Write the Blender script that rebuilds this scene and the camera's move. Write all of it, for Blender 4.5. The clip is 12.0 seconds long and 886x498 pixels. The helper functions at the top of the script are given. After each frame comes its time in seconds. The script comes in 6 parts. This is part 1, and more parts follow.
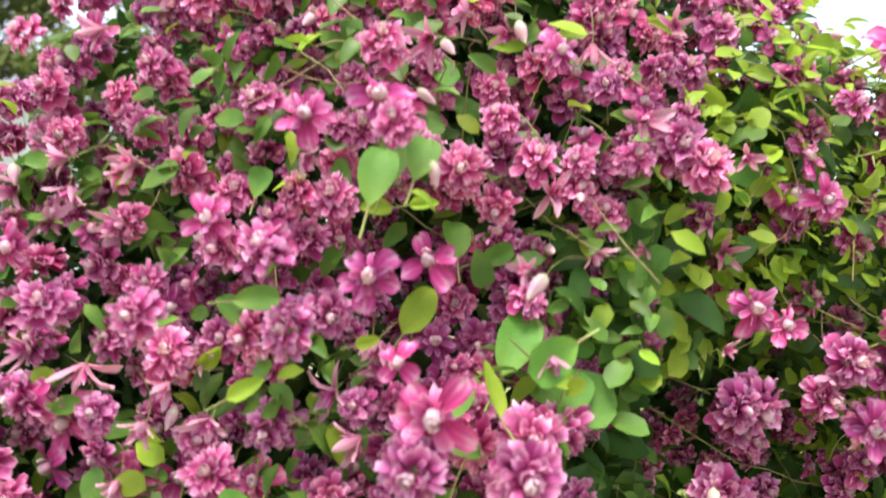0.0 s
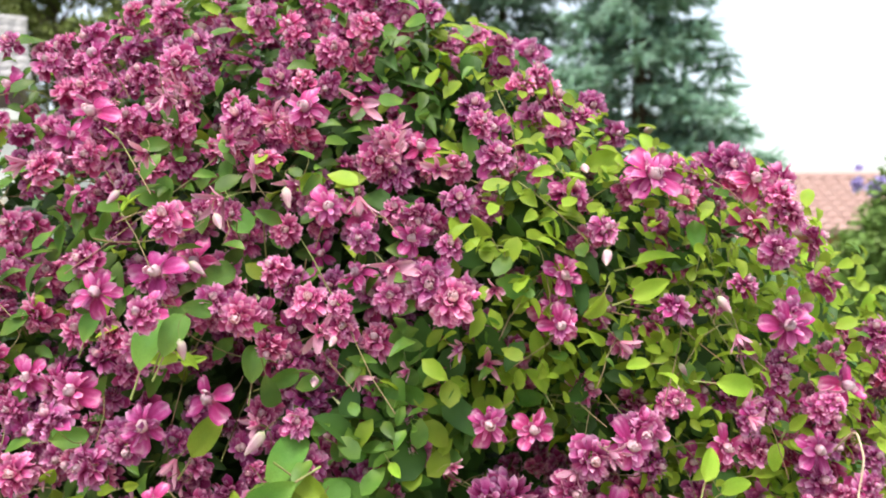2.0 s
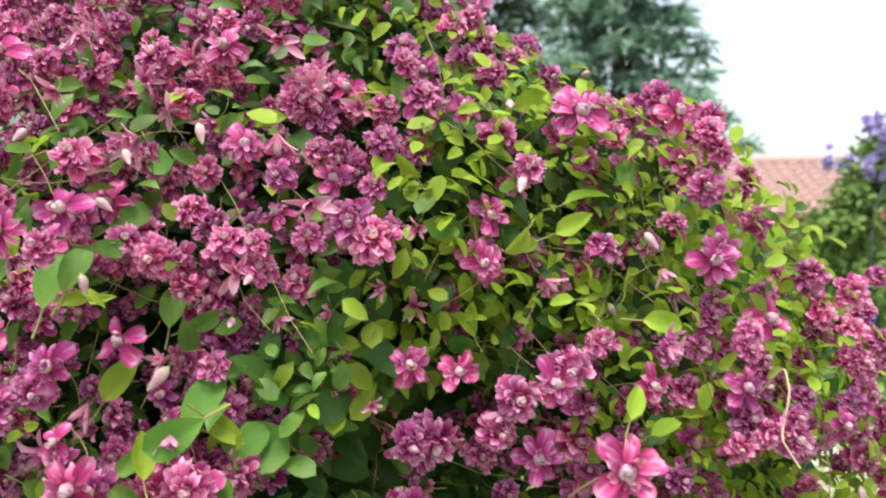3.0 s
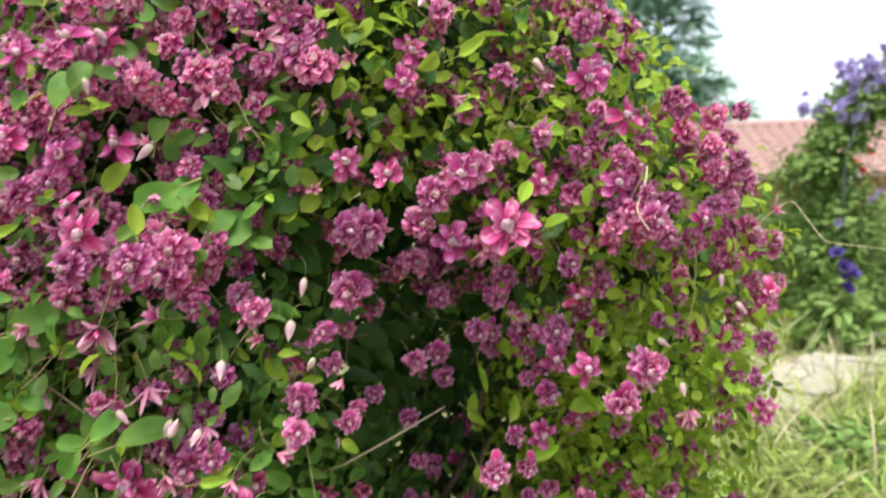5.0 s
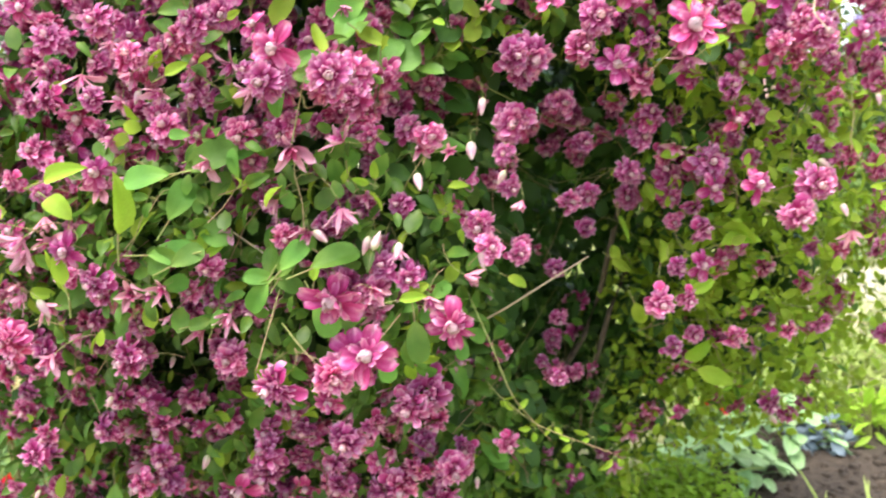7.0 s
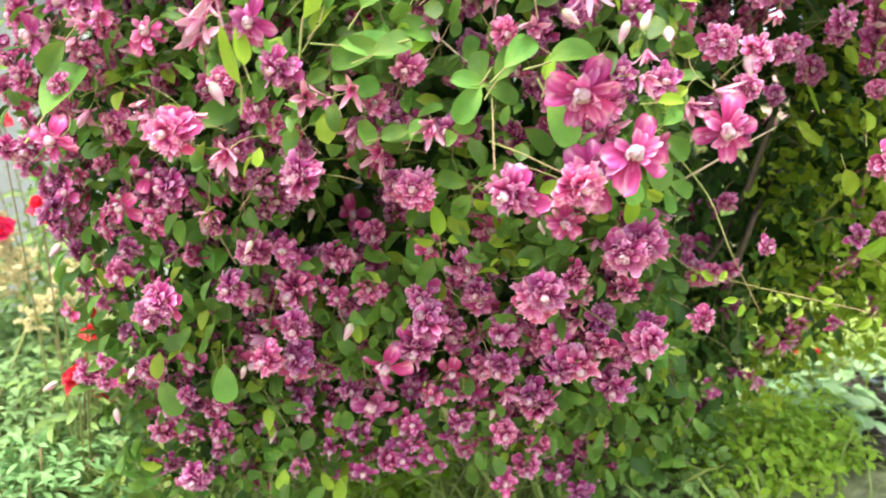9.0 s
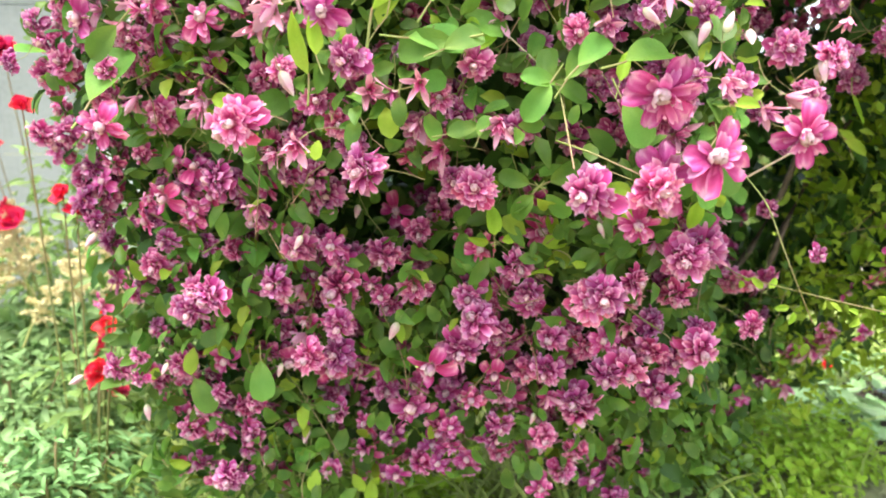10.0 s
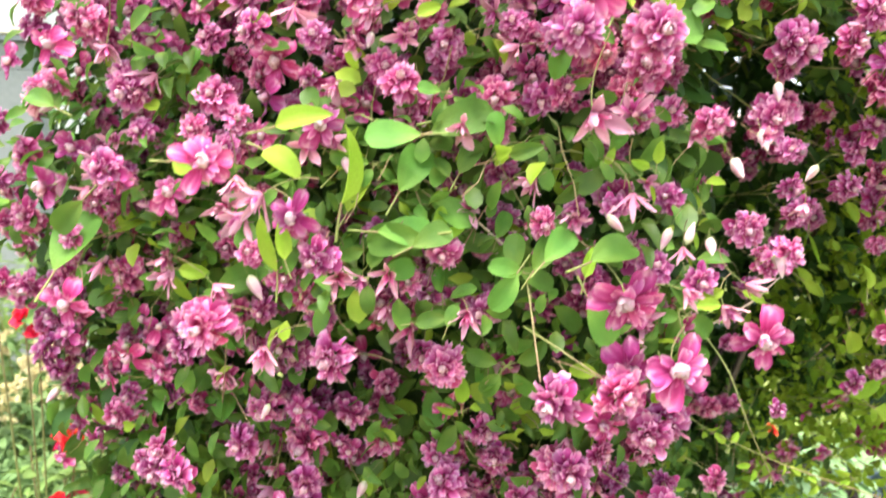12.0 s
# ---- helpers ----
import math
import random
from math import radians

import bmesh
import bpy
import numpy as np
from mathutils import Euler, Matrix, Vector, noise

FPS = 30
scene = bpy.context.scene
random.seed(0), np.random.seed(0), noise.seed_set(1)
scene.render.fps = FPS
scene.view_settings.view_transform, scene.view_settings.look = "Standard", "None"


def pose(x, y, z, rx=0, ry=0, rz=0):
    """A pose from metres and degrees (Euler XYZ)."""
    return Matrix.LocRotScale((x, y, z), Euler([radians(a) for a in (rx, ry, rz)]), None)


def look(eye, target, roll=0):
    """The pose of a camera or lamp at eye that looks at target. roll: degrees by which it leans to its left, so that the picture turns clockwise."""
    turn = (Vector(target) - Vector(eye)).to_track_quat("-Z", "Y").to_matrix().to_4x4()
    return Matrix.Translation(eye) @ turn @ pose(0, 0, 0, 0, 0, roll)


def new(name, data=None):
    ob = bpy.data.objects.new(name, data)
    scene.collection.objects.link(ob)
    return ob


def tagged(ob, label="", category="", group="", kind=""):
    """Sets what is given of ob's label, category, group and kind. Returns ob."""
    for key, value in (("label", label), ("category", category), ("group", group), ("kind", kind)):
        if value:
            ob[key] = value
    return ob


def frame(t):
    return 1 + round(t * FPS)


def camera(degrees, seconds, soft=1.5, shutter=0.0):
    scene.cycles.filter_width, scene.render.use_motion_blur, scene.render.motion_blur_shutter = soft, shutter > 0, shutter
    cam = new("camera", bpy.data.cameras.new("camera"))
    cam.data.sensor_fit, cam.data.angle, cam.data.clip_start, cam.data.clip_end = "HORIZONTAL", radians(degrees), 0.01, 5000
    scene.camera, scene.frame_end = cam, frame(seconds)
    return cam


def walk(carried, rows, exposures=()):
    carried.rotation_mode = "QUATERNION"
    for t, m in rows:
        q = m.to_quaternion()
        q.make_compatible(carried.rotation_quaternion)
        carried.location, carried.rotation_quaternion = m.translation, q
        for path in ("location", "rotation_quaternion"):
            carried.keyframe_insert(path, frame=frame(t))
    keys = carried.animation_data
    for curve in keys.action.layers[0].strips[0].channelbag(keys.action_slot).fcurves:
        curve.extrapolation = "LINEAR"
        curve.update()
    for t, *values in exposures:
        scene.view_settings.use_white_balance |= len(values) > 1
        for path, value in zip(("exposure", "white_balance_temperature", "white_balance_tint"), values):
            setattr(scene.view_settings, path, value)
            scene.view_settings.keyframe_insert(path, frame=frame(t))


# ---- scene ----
cam = camera(62.7, 12.0, soft=1.8, shutter=0.4)
PATH = [
    (0, (0.0252, -0.0169, 1.3028), (0.0528, 2.3826, 1.3516), 2.47),
    (0.5, (0.0720, -0.0752, 1.4295), (-0.0204, 2.3225, 1.3749), 1.12),
    (1, (0.1908, -0.1164, 1.5283), (-0.0624, 2.2687, 1.4394), -1.18),
    (1.5, (0.3072, -0.1441, 1.5521), (0.1176, 2.2459, 1.4382), -0.46),
    (2, (0.3708, -0.1458, 1.5388), (0.1740, 2.2412, 1.3911), 0.05),
    (2.5, (0.3948, -0.1154, 1.5079), (0.2364, 2.2731, 1.3327), -0.3),
    (3, (0.4464, -0.1231, 1.4715), (0.3012, 2.2655, 1.2938), -0.42),
    (3.2, (0.4728, -0.1354, 1.4540), (0.3312, 2.2549, 1.2897), -0.42),
    (4.8, (0.5868, -0.3376, 1.2776), (0.4164, 2.0469, 1.0637), -1.28),
    (5, (0.5736, -0.3659, 1.2448), (0.4104, 2.0163, 1.0056), -1.49),
    (5.5, (0.5160, -0.4208, 1.1687), (0.2988, 1.9544, 0.9014), -2.42),
    (6, (0.4512, -0.4271, 1.1058), (0.2472, 1.9418, 0.7758), -2.44),
    (6.5, (0.3900, -0.4242, 1.0723), (0.2340, 1.9456, 0.7255), -3.8),
    (7, (0.3036, -0.4055, 1.0373), (0.1284, 1.9648, 0.7025), -4.57),
    (7.5, (0.2184, -0.3719, 0.9693), (0.0048, 1.9940, 0.6283), -5.13),
    (7.7, (0.1836, -0.3547, 0.9390), (-0.0060, 2.0179, 0.6307), -5.66),
    (9.3, (-0.1104, -0.2714, 0.7703), (-0.1296, 2.1048, 0.4394), -0.68),
    (9.5, (-0.1332, -0.2664, 0.7670), (-0.1380, 2.1092, 0.4240), -0.39),
    (10, (-0.1668, -0.2647, 0.7815), (-0.1584, 2.1133, 0.4603), 0.09),
    (10.5, (-0.1776, -0.2663, 0.8103), (-0.2220, 2.1119, 0.4879), 0.76),
    (11, (-0.1884, -0.2652, 0.8367), (-0.2148, 2.1095, 0.4865), 2.93),
    (11.5, (-0.1848, -0.2545, 0.9070), (-0.1272, 2.1234, 0.5882), 1.93),
    (12, (-0.1656, -0.2467, 0.9867), (-0.0576, 2.1377, 0.7296), 0.56),
]
walk(cam, [(t, look(eye, target, roll)) for t, eye, target, roll in PATH], [(0.0, 1.15), (1.0, 1.1), (2.0, 0.85), (3.0, 0.74), (5.0, 0.73), (6.6, 1.25), (7.5, 1.55), (9.5, 1.78), (12.0, 1.76)])

# a phone's small lens, focused on the blossom a hand's reach away
cam.data.dof.use_dof, cam.data.dof.focus_distance, cam.data.dof.aperture_fstop = True, 0.93, 4.2

# ---- light: bright thin cloud, soft high sun ----
SUN_AT = (radians(77), radians(205))
world = bpy.data.worlds.new("world")
scene.world = world
world.use_nodes = True
sky = world.node_tree.nodes.new("ShaderNodeTexSky")
sky.sky_type, sky.sun_disc = "NISHITA", False
sky.sun_elevation, sky.sun_rotation = SUN_AT
sky.air_density, sky.dust_density, sky.ozone_density = 1.0, 2.0, 1.0
backg = world.node_tree.nodes["Background"]
backg.inputs[1].default_value = 0.172
veil = world.node_tree.nodes.new("ShaderNodeHueSaturation")
veil.inputs["Saturation"].default_value, veil.inputs["Value"].default_value = 0.5, 1.1
world.node_tree.links.new(sky.outputs[0], veil.inputs["Color"])
world.node_tree.links.new(veil.outputs[0], backg.inputs[0])
sun_data = bpy.data.lights.new("sun", "SUN")
sun_data.energy, sun_data.angle, sun_data.color = 3.0, radians(30), (1.0, 0.95, 0.88)
sun = new("sun", sun_data)
sun.matrix_world = look((0, 0, 30), (0.0 - 30 * math.sin(SUN_AT[1]) / math.tan(SUN_AT[0]) * 1.0, -30 * math.cos(SUN_AT[1]) / math.tan(SUN_AT[0]), 0))

# ---- materials ----


def blank(name):
    m = bpy.data.materials.new(name)
    m.use_nodes = True
    return m, m.node_tree.nodes, m.node_tree.links, m.node_tree.nodes["Principled BSDF"]


def ramp(nodes, stops):
    r = nodes.new("ShaderNodeValToRGB")
    while len(r.color_ramp.elements) < len(stops):
        r.color_ramp.elements.new(0.5)
    for e, (at, c) in zip(r.color_ramp.elements, stops):
        e.position, e.color = at, (*c, 1)
    return r


def living(name, stops, spread, rough, through_light, grain, bump, tint=(0.474, 0.509), gloss=0.22):
    """Petal or leaf: colour along its length, varied from piece to piece, thin enough to let light through."""
    m, nodes, links, bsdf = blank(name)
    along = nodes.new("ShaderNodeAttribute")
    along.attribute_name = "along"
    r = ramp(nodes, stops)
    links.new(along.outputs["Fac"], r.inputs[0])
    info, geo = nodes.new("ShaderNodeObjectInfo"), nodes.new("ShaderNodeNewGeometry")
    add = nodes.new("ShaderNodeMath")
    add.operation = "ADD"
    each = nodes.new("ShaderNodeAttribute")
    each.attribute_name = "each"
    whole = nodes.new("ShaderNodeMath")
    whole.operation = "ADD"
    links.new(info.outputs["Random"], whole.inputs[0])
    links.new(each.outputs["Fac"], whole.inputs[1])
    single = nodes.new("ShaderNodeMath")
    single.operation = "FRACT"
    links.new(whole.outputs[0], single.inputs[0])
    links.new(single.outputs[0], add.inputs[0])
    links.new(geo.outputs["Random Per Island"], add.inputs[1])
    val = nodes.new("ShaderNodeMapRange")
    val.inputs["From Max"].default_value = 2.0
    val.inputs["To Min"].default_value, val.inputs["To Max"].default_value = 1 - spread, 1 + spread
    links.new(add.outputs[0], val.inputs["Value"])
    tex = nodes.new("ShaderNodeTexNoise")
    tex.inputs["Scale"].default_value, tex.inputs["Detail"].default_value = grain, 4
    coord = nodes.new("ShaderNodeTexCoord")
    links.new(coord.outputs["Object"], tex.inputs["Vector"])
    hue = nodes.new("ShaderNodeMapRange")
    hue.inputs["To Min"].default_value, hue.inputs["To Max"].default_value = tint
    blend = nodes.new("ShaderNodeMix")
    blend.inputs[0].default_value = 0.35
    links.new(single.outputs[0], blend.inputs[2])
    links.new(geo.outputs["Random Per Island"], blend.inputs[3])
    links.new(blend.outputs[0], hue.inputs["Value"])
    grainy = nodes.new("ShaderNodeMapRange")
    grainy.inputs["To Min"].default_value, grainy.inputs["To Max"].default_value = 0.72, 1.28
    links.new(tex.outputs["Fac"], grainy.inputs["Value"])
    mul = nodes.new("ShaderNodeMath")
    mul.operation = "MULTIPLY"
    links.new(val.outputs[0], mul.inputs[0])
    links.new(grainy.outputs[0], mul.inputs[1])
    hsv = nodes.new("ShaderNodeHueSaturation")
    links.new(hue.outputs[0], hsv.inputs["Hue"])
    links.new(mul.outputs[0], hsv.inputs["Value"])
    links.new(r.outputs[0], hsv.inputs["Color"])
    links.new(hsv.outputs[0], bsdf.inputs["Base Color"])
    bsdf.inputs["Roughness"].default_value = rough
    bsdf.inputs["Specular IOR Level"].default_value = gloss
    bm = nodes.new("ShaderNodeBump")
    bm.inputs["Strength"].default_value, bm.inputs["Distance"].default_value = bump, 0.002
    links.new(tex.outputs["Fac"], bm.inputs["Height"])
    links.new(bm.outputs[0], bsdf.inputs["Normal"])
    if through_light:
        tr = nodes.new("ShaderNodeBsdfTranslucent")
        links.new(hsv.outputs[0], tr.inputs["Color"])
        mix = nodes.new("ShaderNodeMixShader")
        mix.inputs[0].default_value = through_light
        links.new(bsdf.outputs[0], mix.inputs[1])
        links.new(tr.outputs[0], mix.inputs[2])
        links.new(mix.outputs[0], nodes["Material Output"].inputs["Surface"])
    return m


def surface(name, dark, light, rough=0.8, coarse=2.0, fine=60.0, bump=0.4, depth=0.004, metal=0.0):
    """Mineral, wood or soil: two scales of noise between two colours."""
    m, nodes, links, bsdf = blank(name)
    coord = nodes.new("ShaderNodeTexCoord")
    a, b = nodes.new("ShaderNodeTexNoise"), nodes.new("ShaderNodeTexNoise")
    for n, s in ((a, coarse), (b, fine)):
        n.inputs["Scale"].default_value, n.inputs["Detail"].default_value = s, 5
        links.new(coord.outputs["Object"], n.inputs["Vector"])
    mixed = nodes.new("ShaderNodeMath")
    mixed.operation = "ADD"
    links.new(a.outputs["Fac"], mixed.inputs[0])
    links.new(b.outputs["Fac"], mixed.inputs[1])
    info = nodes.new("ShaderNodeObjectInfo")
    half = nodes.new("ShaderNodeMath")
    half.operation = "MULTIPLY_ADD"
    half.inputs[1].default_value = 0.35
    links.new(info.outputs["Random"], half.inputs[0])
    links.new(mixed.outputs[0], half.inputs[2])
    r = ramp(nodes, [(0.36, dark), (0.64, light)])
    scale = nodes.new("ShaderNodeMath")
    scale.operation = "MULTIPLY"
    scale.inputs[1].default_value = 0.43
    links.new(half.outputs[0], scale.inputs[0])
    links.new(scale.outputs[0], r.inputs[0])
    links.new(r.outputs[0], bsdf.inputs["Base Color"])
    bsdf.inputs["Roughness"].default_value, bsdf.inputs["Metallic"].default_value = rough, metal
    bm = nodes.new("ShaderNodeBump")
    bm.inputs["Strength"].default_value, bm.inputs["Distance"].default_value = bump, depth
    links.new(b.outputs["Fac"], bm.inputs["Height"])
    links.new(bm.outputs[0], bsdf.inputs["Normal"])
    return m


PETAL = living("petal", [(0.0, (0.27, 0.016, 0.07)), (0.3, (0.47, 0.056, 0.17)), (0.58, (0.61, 0.14, 0.30)), (0.8, (0.74, 0.31, 0.46)), (1.0, (0.83, 0.53, 0.62))], 0.42, 0.65, 0.3, 90, 0.25, (0.462, 0.500), 0.18)
SEPAL = living("sepal", [(0.0, (0.62, 0.25, 0.33)), (0.2, (0.38, 0.022, 0.085)), (0.5, (0.43, 0.042, 0.13)), (0.75, (0.55, 0.10, 0.22)), (0.95, (0.72, 0.32, 0.42))], 0.40, 0.6, 0.2, 60, 0.5, (0.456, 0.494), 0.2)
BLUSH = living("blush_petal", [(0.0, (0.46, 0.14, 0.23)), (0.5, (0.62, 0.29, 0.39)), (1.0, (0.70, 0.42, 0.49))], 0.3, 0.6, 0.25, 90, 0.25, (0.485, 0.515), 0.25)
PALE = living("pale_petal", [(0.0, (0.46, 0.10, 0.19)), (0.4, (0.64, 0.32, 0.41)), (0.75, (0.77, 0.53, 0.58)), (1.0, (0.84, 0.68, 0.69))], 0.25, 0.6, 0.3, 90, 0.2, (0.48, 0.515), 0.25)
BUD = living("bud", [(0.0, (0.42, 0.48, 0.22)), (0.25, (0.60, 0.48, 0.42)), (0.65, (0.62, 0.33, 0.41)), (1.0, (0.70, 0.58, 0.50))], 0.25, 0.5, 0.2, 90, 0.2)
LEAF = living("leaf", [(0.0, (0.19, 0.33, 0.055)), (0.45, (0.095, 0.225, 0.032)), (1.0, (0.135, 0.285, 0.045))], 0.6, 0.45, 0.34, 45, 0.5, (0.476, 0.512), 0.26)
LIME = living("young_leaf", [(0.0, (0.40, 0.54, 0.06)), (0.5, (0.31, 0.48, 0.042)), (1.0, (0.41, 0.55, 0.065))], 0.5, 0.5, 0.45, 45, 0.5, (0.482, 0.520), 0.22)
# leaf green darkened, so the shade inside the plant sits in the colour
DEEP = living("shade_tinted_leaf", [(0.0, (0.055, 0.12, 0.022)), (1.0, (0.038, 0.092, 0.016))], 0.4, 0.5, 0.2, 30, 0.3, (0.48, 0.515), 0.25)
STALK = living("stalk", [(0.0, (0.24, 0.30, 0.08)), (0.5, (0.24, 0.24, 0.09)), (1.0, (0.27, 0.17, 0.10))], 0.3, 0.6, 0.0, 120, 0.2)
DRY = living("dry_stem", [(0.0, (0.46, 0.36, 0.22)), (1.0, (0.62, 0.52, 0.36))], 0.25, 0.7, 0.0, 120, 0.3)
WOOD = surface("bark", (0.06, 0.045, 0.035), (0.17, 0.125, 0.09), 0.9, 6, 80, 0.8, 0.006)
SOIL = surface("soil_and_turf", (0.10, 0.10, 0.045), (0.29, 0.30, 0.13), 0.95, 1.4, 26, 1.0, 0.03)
EARTH = surface("dug_earth", (0.035, 0.025, 0.018), (0.11, 0.08, 0.055), 0.95, 5, 60, 1.0, 0.02)
GRASS = living("grass", [(0.0, (0.17, 0.26, 0.05)), (1.0, (0.42, 0.50, 0.15))], 0.5, 0.6, 0.3, 20, 0.1)
STRAW = living("straw", [(0.0, (0.42, 0.38, 0.20)), (1.0, (0.66, 0.60, 0.40))], 0.3, 0.7, 0.15, 20, 0.1)
GREY_LEAF = living("grey_leaf", [(0.0, (0.20, 0.36, 0.13)), (1.0, (0.42, 0.60, 0.32))], 0.35, 0.5, 0.25, 30, 0.2)
BLUE_LEAF = living("blue_leaf", [(0.0, (0.10, 0.14, 0.16)), (1.0, (0.20, 0.25, 0.30))], 0.3, 0.6, 0.1, 30, 0.2)
FERN = living("perennial_leaf", [(0.0, (0.13, 0.22, 0.05)), (0.6, (0.20, 0.33, 0.085)), (1.0, (0.30, 0.43, 0.13))], 0.4, 0.45, 0.3, 30, 0.3)
ASTILBE = living("astilbe_leaf", [(0.0, (0.10, 0.21, 0.06)), (1.0, (0.26, 0.43, 0.17))], 0.4, 0.5, 0.3, 30, 0.3)
CREAM = living("cream_plume", [(0.0, (0.66, 0.58, 0.30)), (1.0, (0.82, 0.74, 0.46))], 0.2, 0.8, 0.3, 60, 0.1)
RED = living("red_petal", [(0.0, (0.40, 0.008, 0.012)), (1.0, (0.78, 0.02, 0.028))], 0.25, 0.5, 0.25, 40, 0.1)
SCARLET = living("scarlet_petal", [(0.0, (0.55, 0.03, 0.012)), (1.0, (0.80, 0.07, 0.03))], 0.25, 0.5, 0.25, 40, 0.1)
INDIGO = living("indigo_petal", [(0.0, (0.06, 0.03, 0.17)), (1.0, (0.14, 0.085, 0.34))], 0.3, 0.5, 0.2, 40, 0.1)
ROSE = living("rose_petal", [(0.0, (0.60, 0.10, 0.22)), (1.0, (0.80, 0.30, 0.42))], 0.25, 0.5, 0.25, 40, 0.1)
WHITE = living("white_petal", [(0.0, (0.66, 0.68, 0.58)), (1.0, (0.84, 0.84, 0.82))], 0.12, 0.5, 0.3, 40, 0.1)
VIOLET = living("violet_petal", [(0.0, (0.32, 0.24, 0.52)), (1.0, (0.56, 0.47, 0.74))], 0.3, 0.5, 0.25, 40, 0.1)
SPRUCE = living("spruce_needles", [(0.0, (0.13, 0.22, 0.13)), (0.6, (0.28, 0.43, 0.33)), (1.0, (0.54, 0.70, 0.62))], 0.5, 0.6, 0.4, 8, 0.2)
PINE = living("tree_leaf", [(0.0, (0.085, 0.125, 0.03)), (1.0, (0.21, 0.27, 0.07))], 0.45, 0.6, 0.25, 6, 0.2)
RENDERED = surface("white_render", (0.66, 0.66, 0.64), (0.82, 0.82, 0.80), 0.9, 1.5, 90, 0.3, 0.002)
BOARD = surface("grey_painted_board", (0.165, 0.18, 0.17), (0.235, 0.25, 0.24), 0.7, 2.5, 50, 0.25, 0.002)
SILL = surface("sandy_sill", (0.50, 0.46, 0.38), (0.64, 0.60, 0.52), 0.85, 3, 80, 0.3, 0.002)
ZINC = surface("dull_zinc", (0.18, 0.20, 0.22), (0.30, 0.32, 0.34), 0.5, 3, 60, 0.2, 0.001, 0.6)
GREY_TILE = surface("grey_roof_tile", (0.34, 0.32, 0.32), (0.54, 0.51, 0.50), 0.85, 3, 40, 0.4, 0.004)
RED_TILE = surface("red_roof_tile", (0.38, 0.235, 0.20), (0.43, 0.28, 0.24), 0.85, 3, 40, 0.4, 0.004)
DARK_WOOD = surface("dark_stained_boards", (0.05, 0.035, 0.028), (0.13, 0.09, 0.07), 0.8, 3, 50, 0.4, 0.003)
BRICK = surface("red_brick", (0.24, 0.09, 0.06), (0.40, 0.17, 0.11), 0.9, 6, 60, 0.5, 0.004)
PAVING = surface("pale_paving_stone", (0.30, 0.285, 0.22), (0.48, 0.45, 0.36), 0.9, 5, 70, 0.5, 0.004)
METAL = surface("green_painted_iron", (0.05, 0.08, 0.06), (0.10, 0.14, 0.11), 0.5, 8, 60, 0.2, 0.001, 0.3)

# ---- mesh making ----
RNG = np.random.default_rng(7)


class Geo:
    """Collects points, faces, a material number a face and a 0..1 value along each piece."""

    def __init__(self):
        self.v, self.a, self.f, self.m, self.e, self.n = [], [], [], [], [], 0

    def add(self, verts, faces, along, mat=0, each=0.0):
        self.v.append(verts)
        self.a.append(along)
        self.e.append(np.full(len(verts), each))
        self.f.append(faces + self.n)
        self.m.append(np.full(len(faces), mat))
        self.n += len(verts)
        return self

    def arrays(self):
        return np.vstack(self.v), np.concatenate(self.a), np.vstack(self.f), np.concatenate(self.m)

    def mesh(self, name, *mats, smooth=True):
        v, a, f, m = self.arrays()
        me = bpy.data.meshes.new(name)
        me.from_pydata(v.tolist(), [], [[x for x in q if x >= 0] for q in f.tolist()])
        at = me.attributes.new("along", "FLOAT", "POINT")
        at.data.foreach_set("value", a.astype(np.float32))
        own = me.attributes.new("each", "FLOAT", "POINT")
        own.data.foreach_set("value", np.concatenate(self.e).astype(np.float32))
        for mat in mats:
            me.materials.append(mat)
        me.polygons.foreach_set("material_index", m.astype(np.int32))
        me.polygons.foreach_set("use_smooth", np.full(len(f), smooth))
        me.update()
        return me


def grid_faces(nu, nv):
    i, j = np.meshgrid(np.arange(nu - 1), np.arange(nv - 1), indexing="ij")
    k = (i * nv + j).ravel()
    return np.stack([k, k + nv, k + nv + 1, k + 1], 1)


def turn(v, az=0.0, tilt=0.0):
    """About y by tilt (up is plus), then about z by az."""
    c, s = math.cos(tilt), math.sin(tilt)
    v = np.stack([v[:, 0] * c - v[:, 2] * s, v[:, 1], v[:, 0] * s + v[:, 2] * c], 1)
    c, s = math.cos(az), math.sin(az)
    return np.stack([v[:, 0] * c - v[:, 1] * s, v[:, 0] * s + v[:, 1] * c, v[:, 2]], 1)


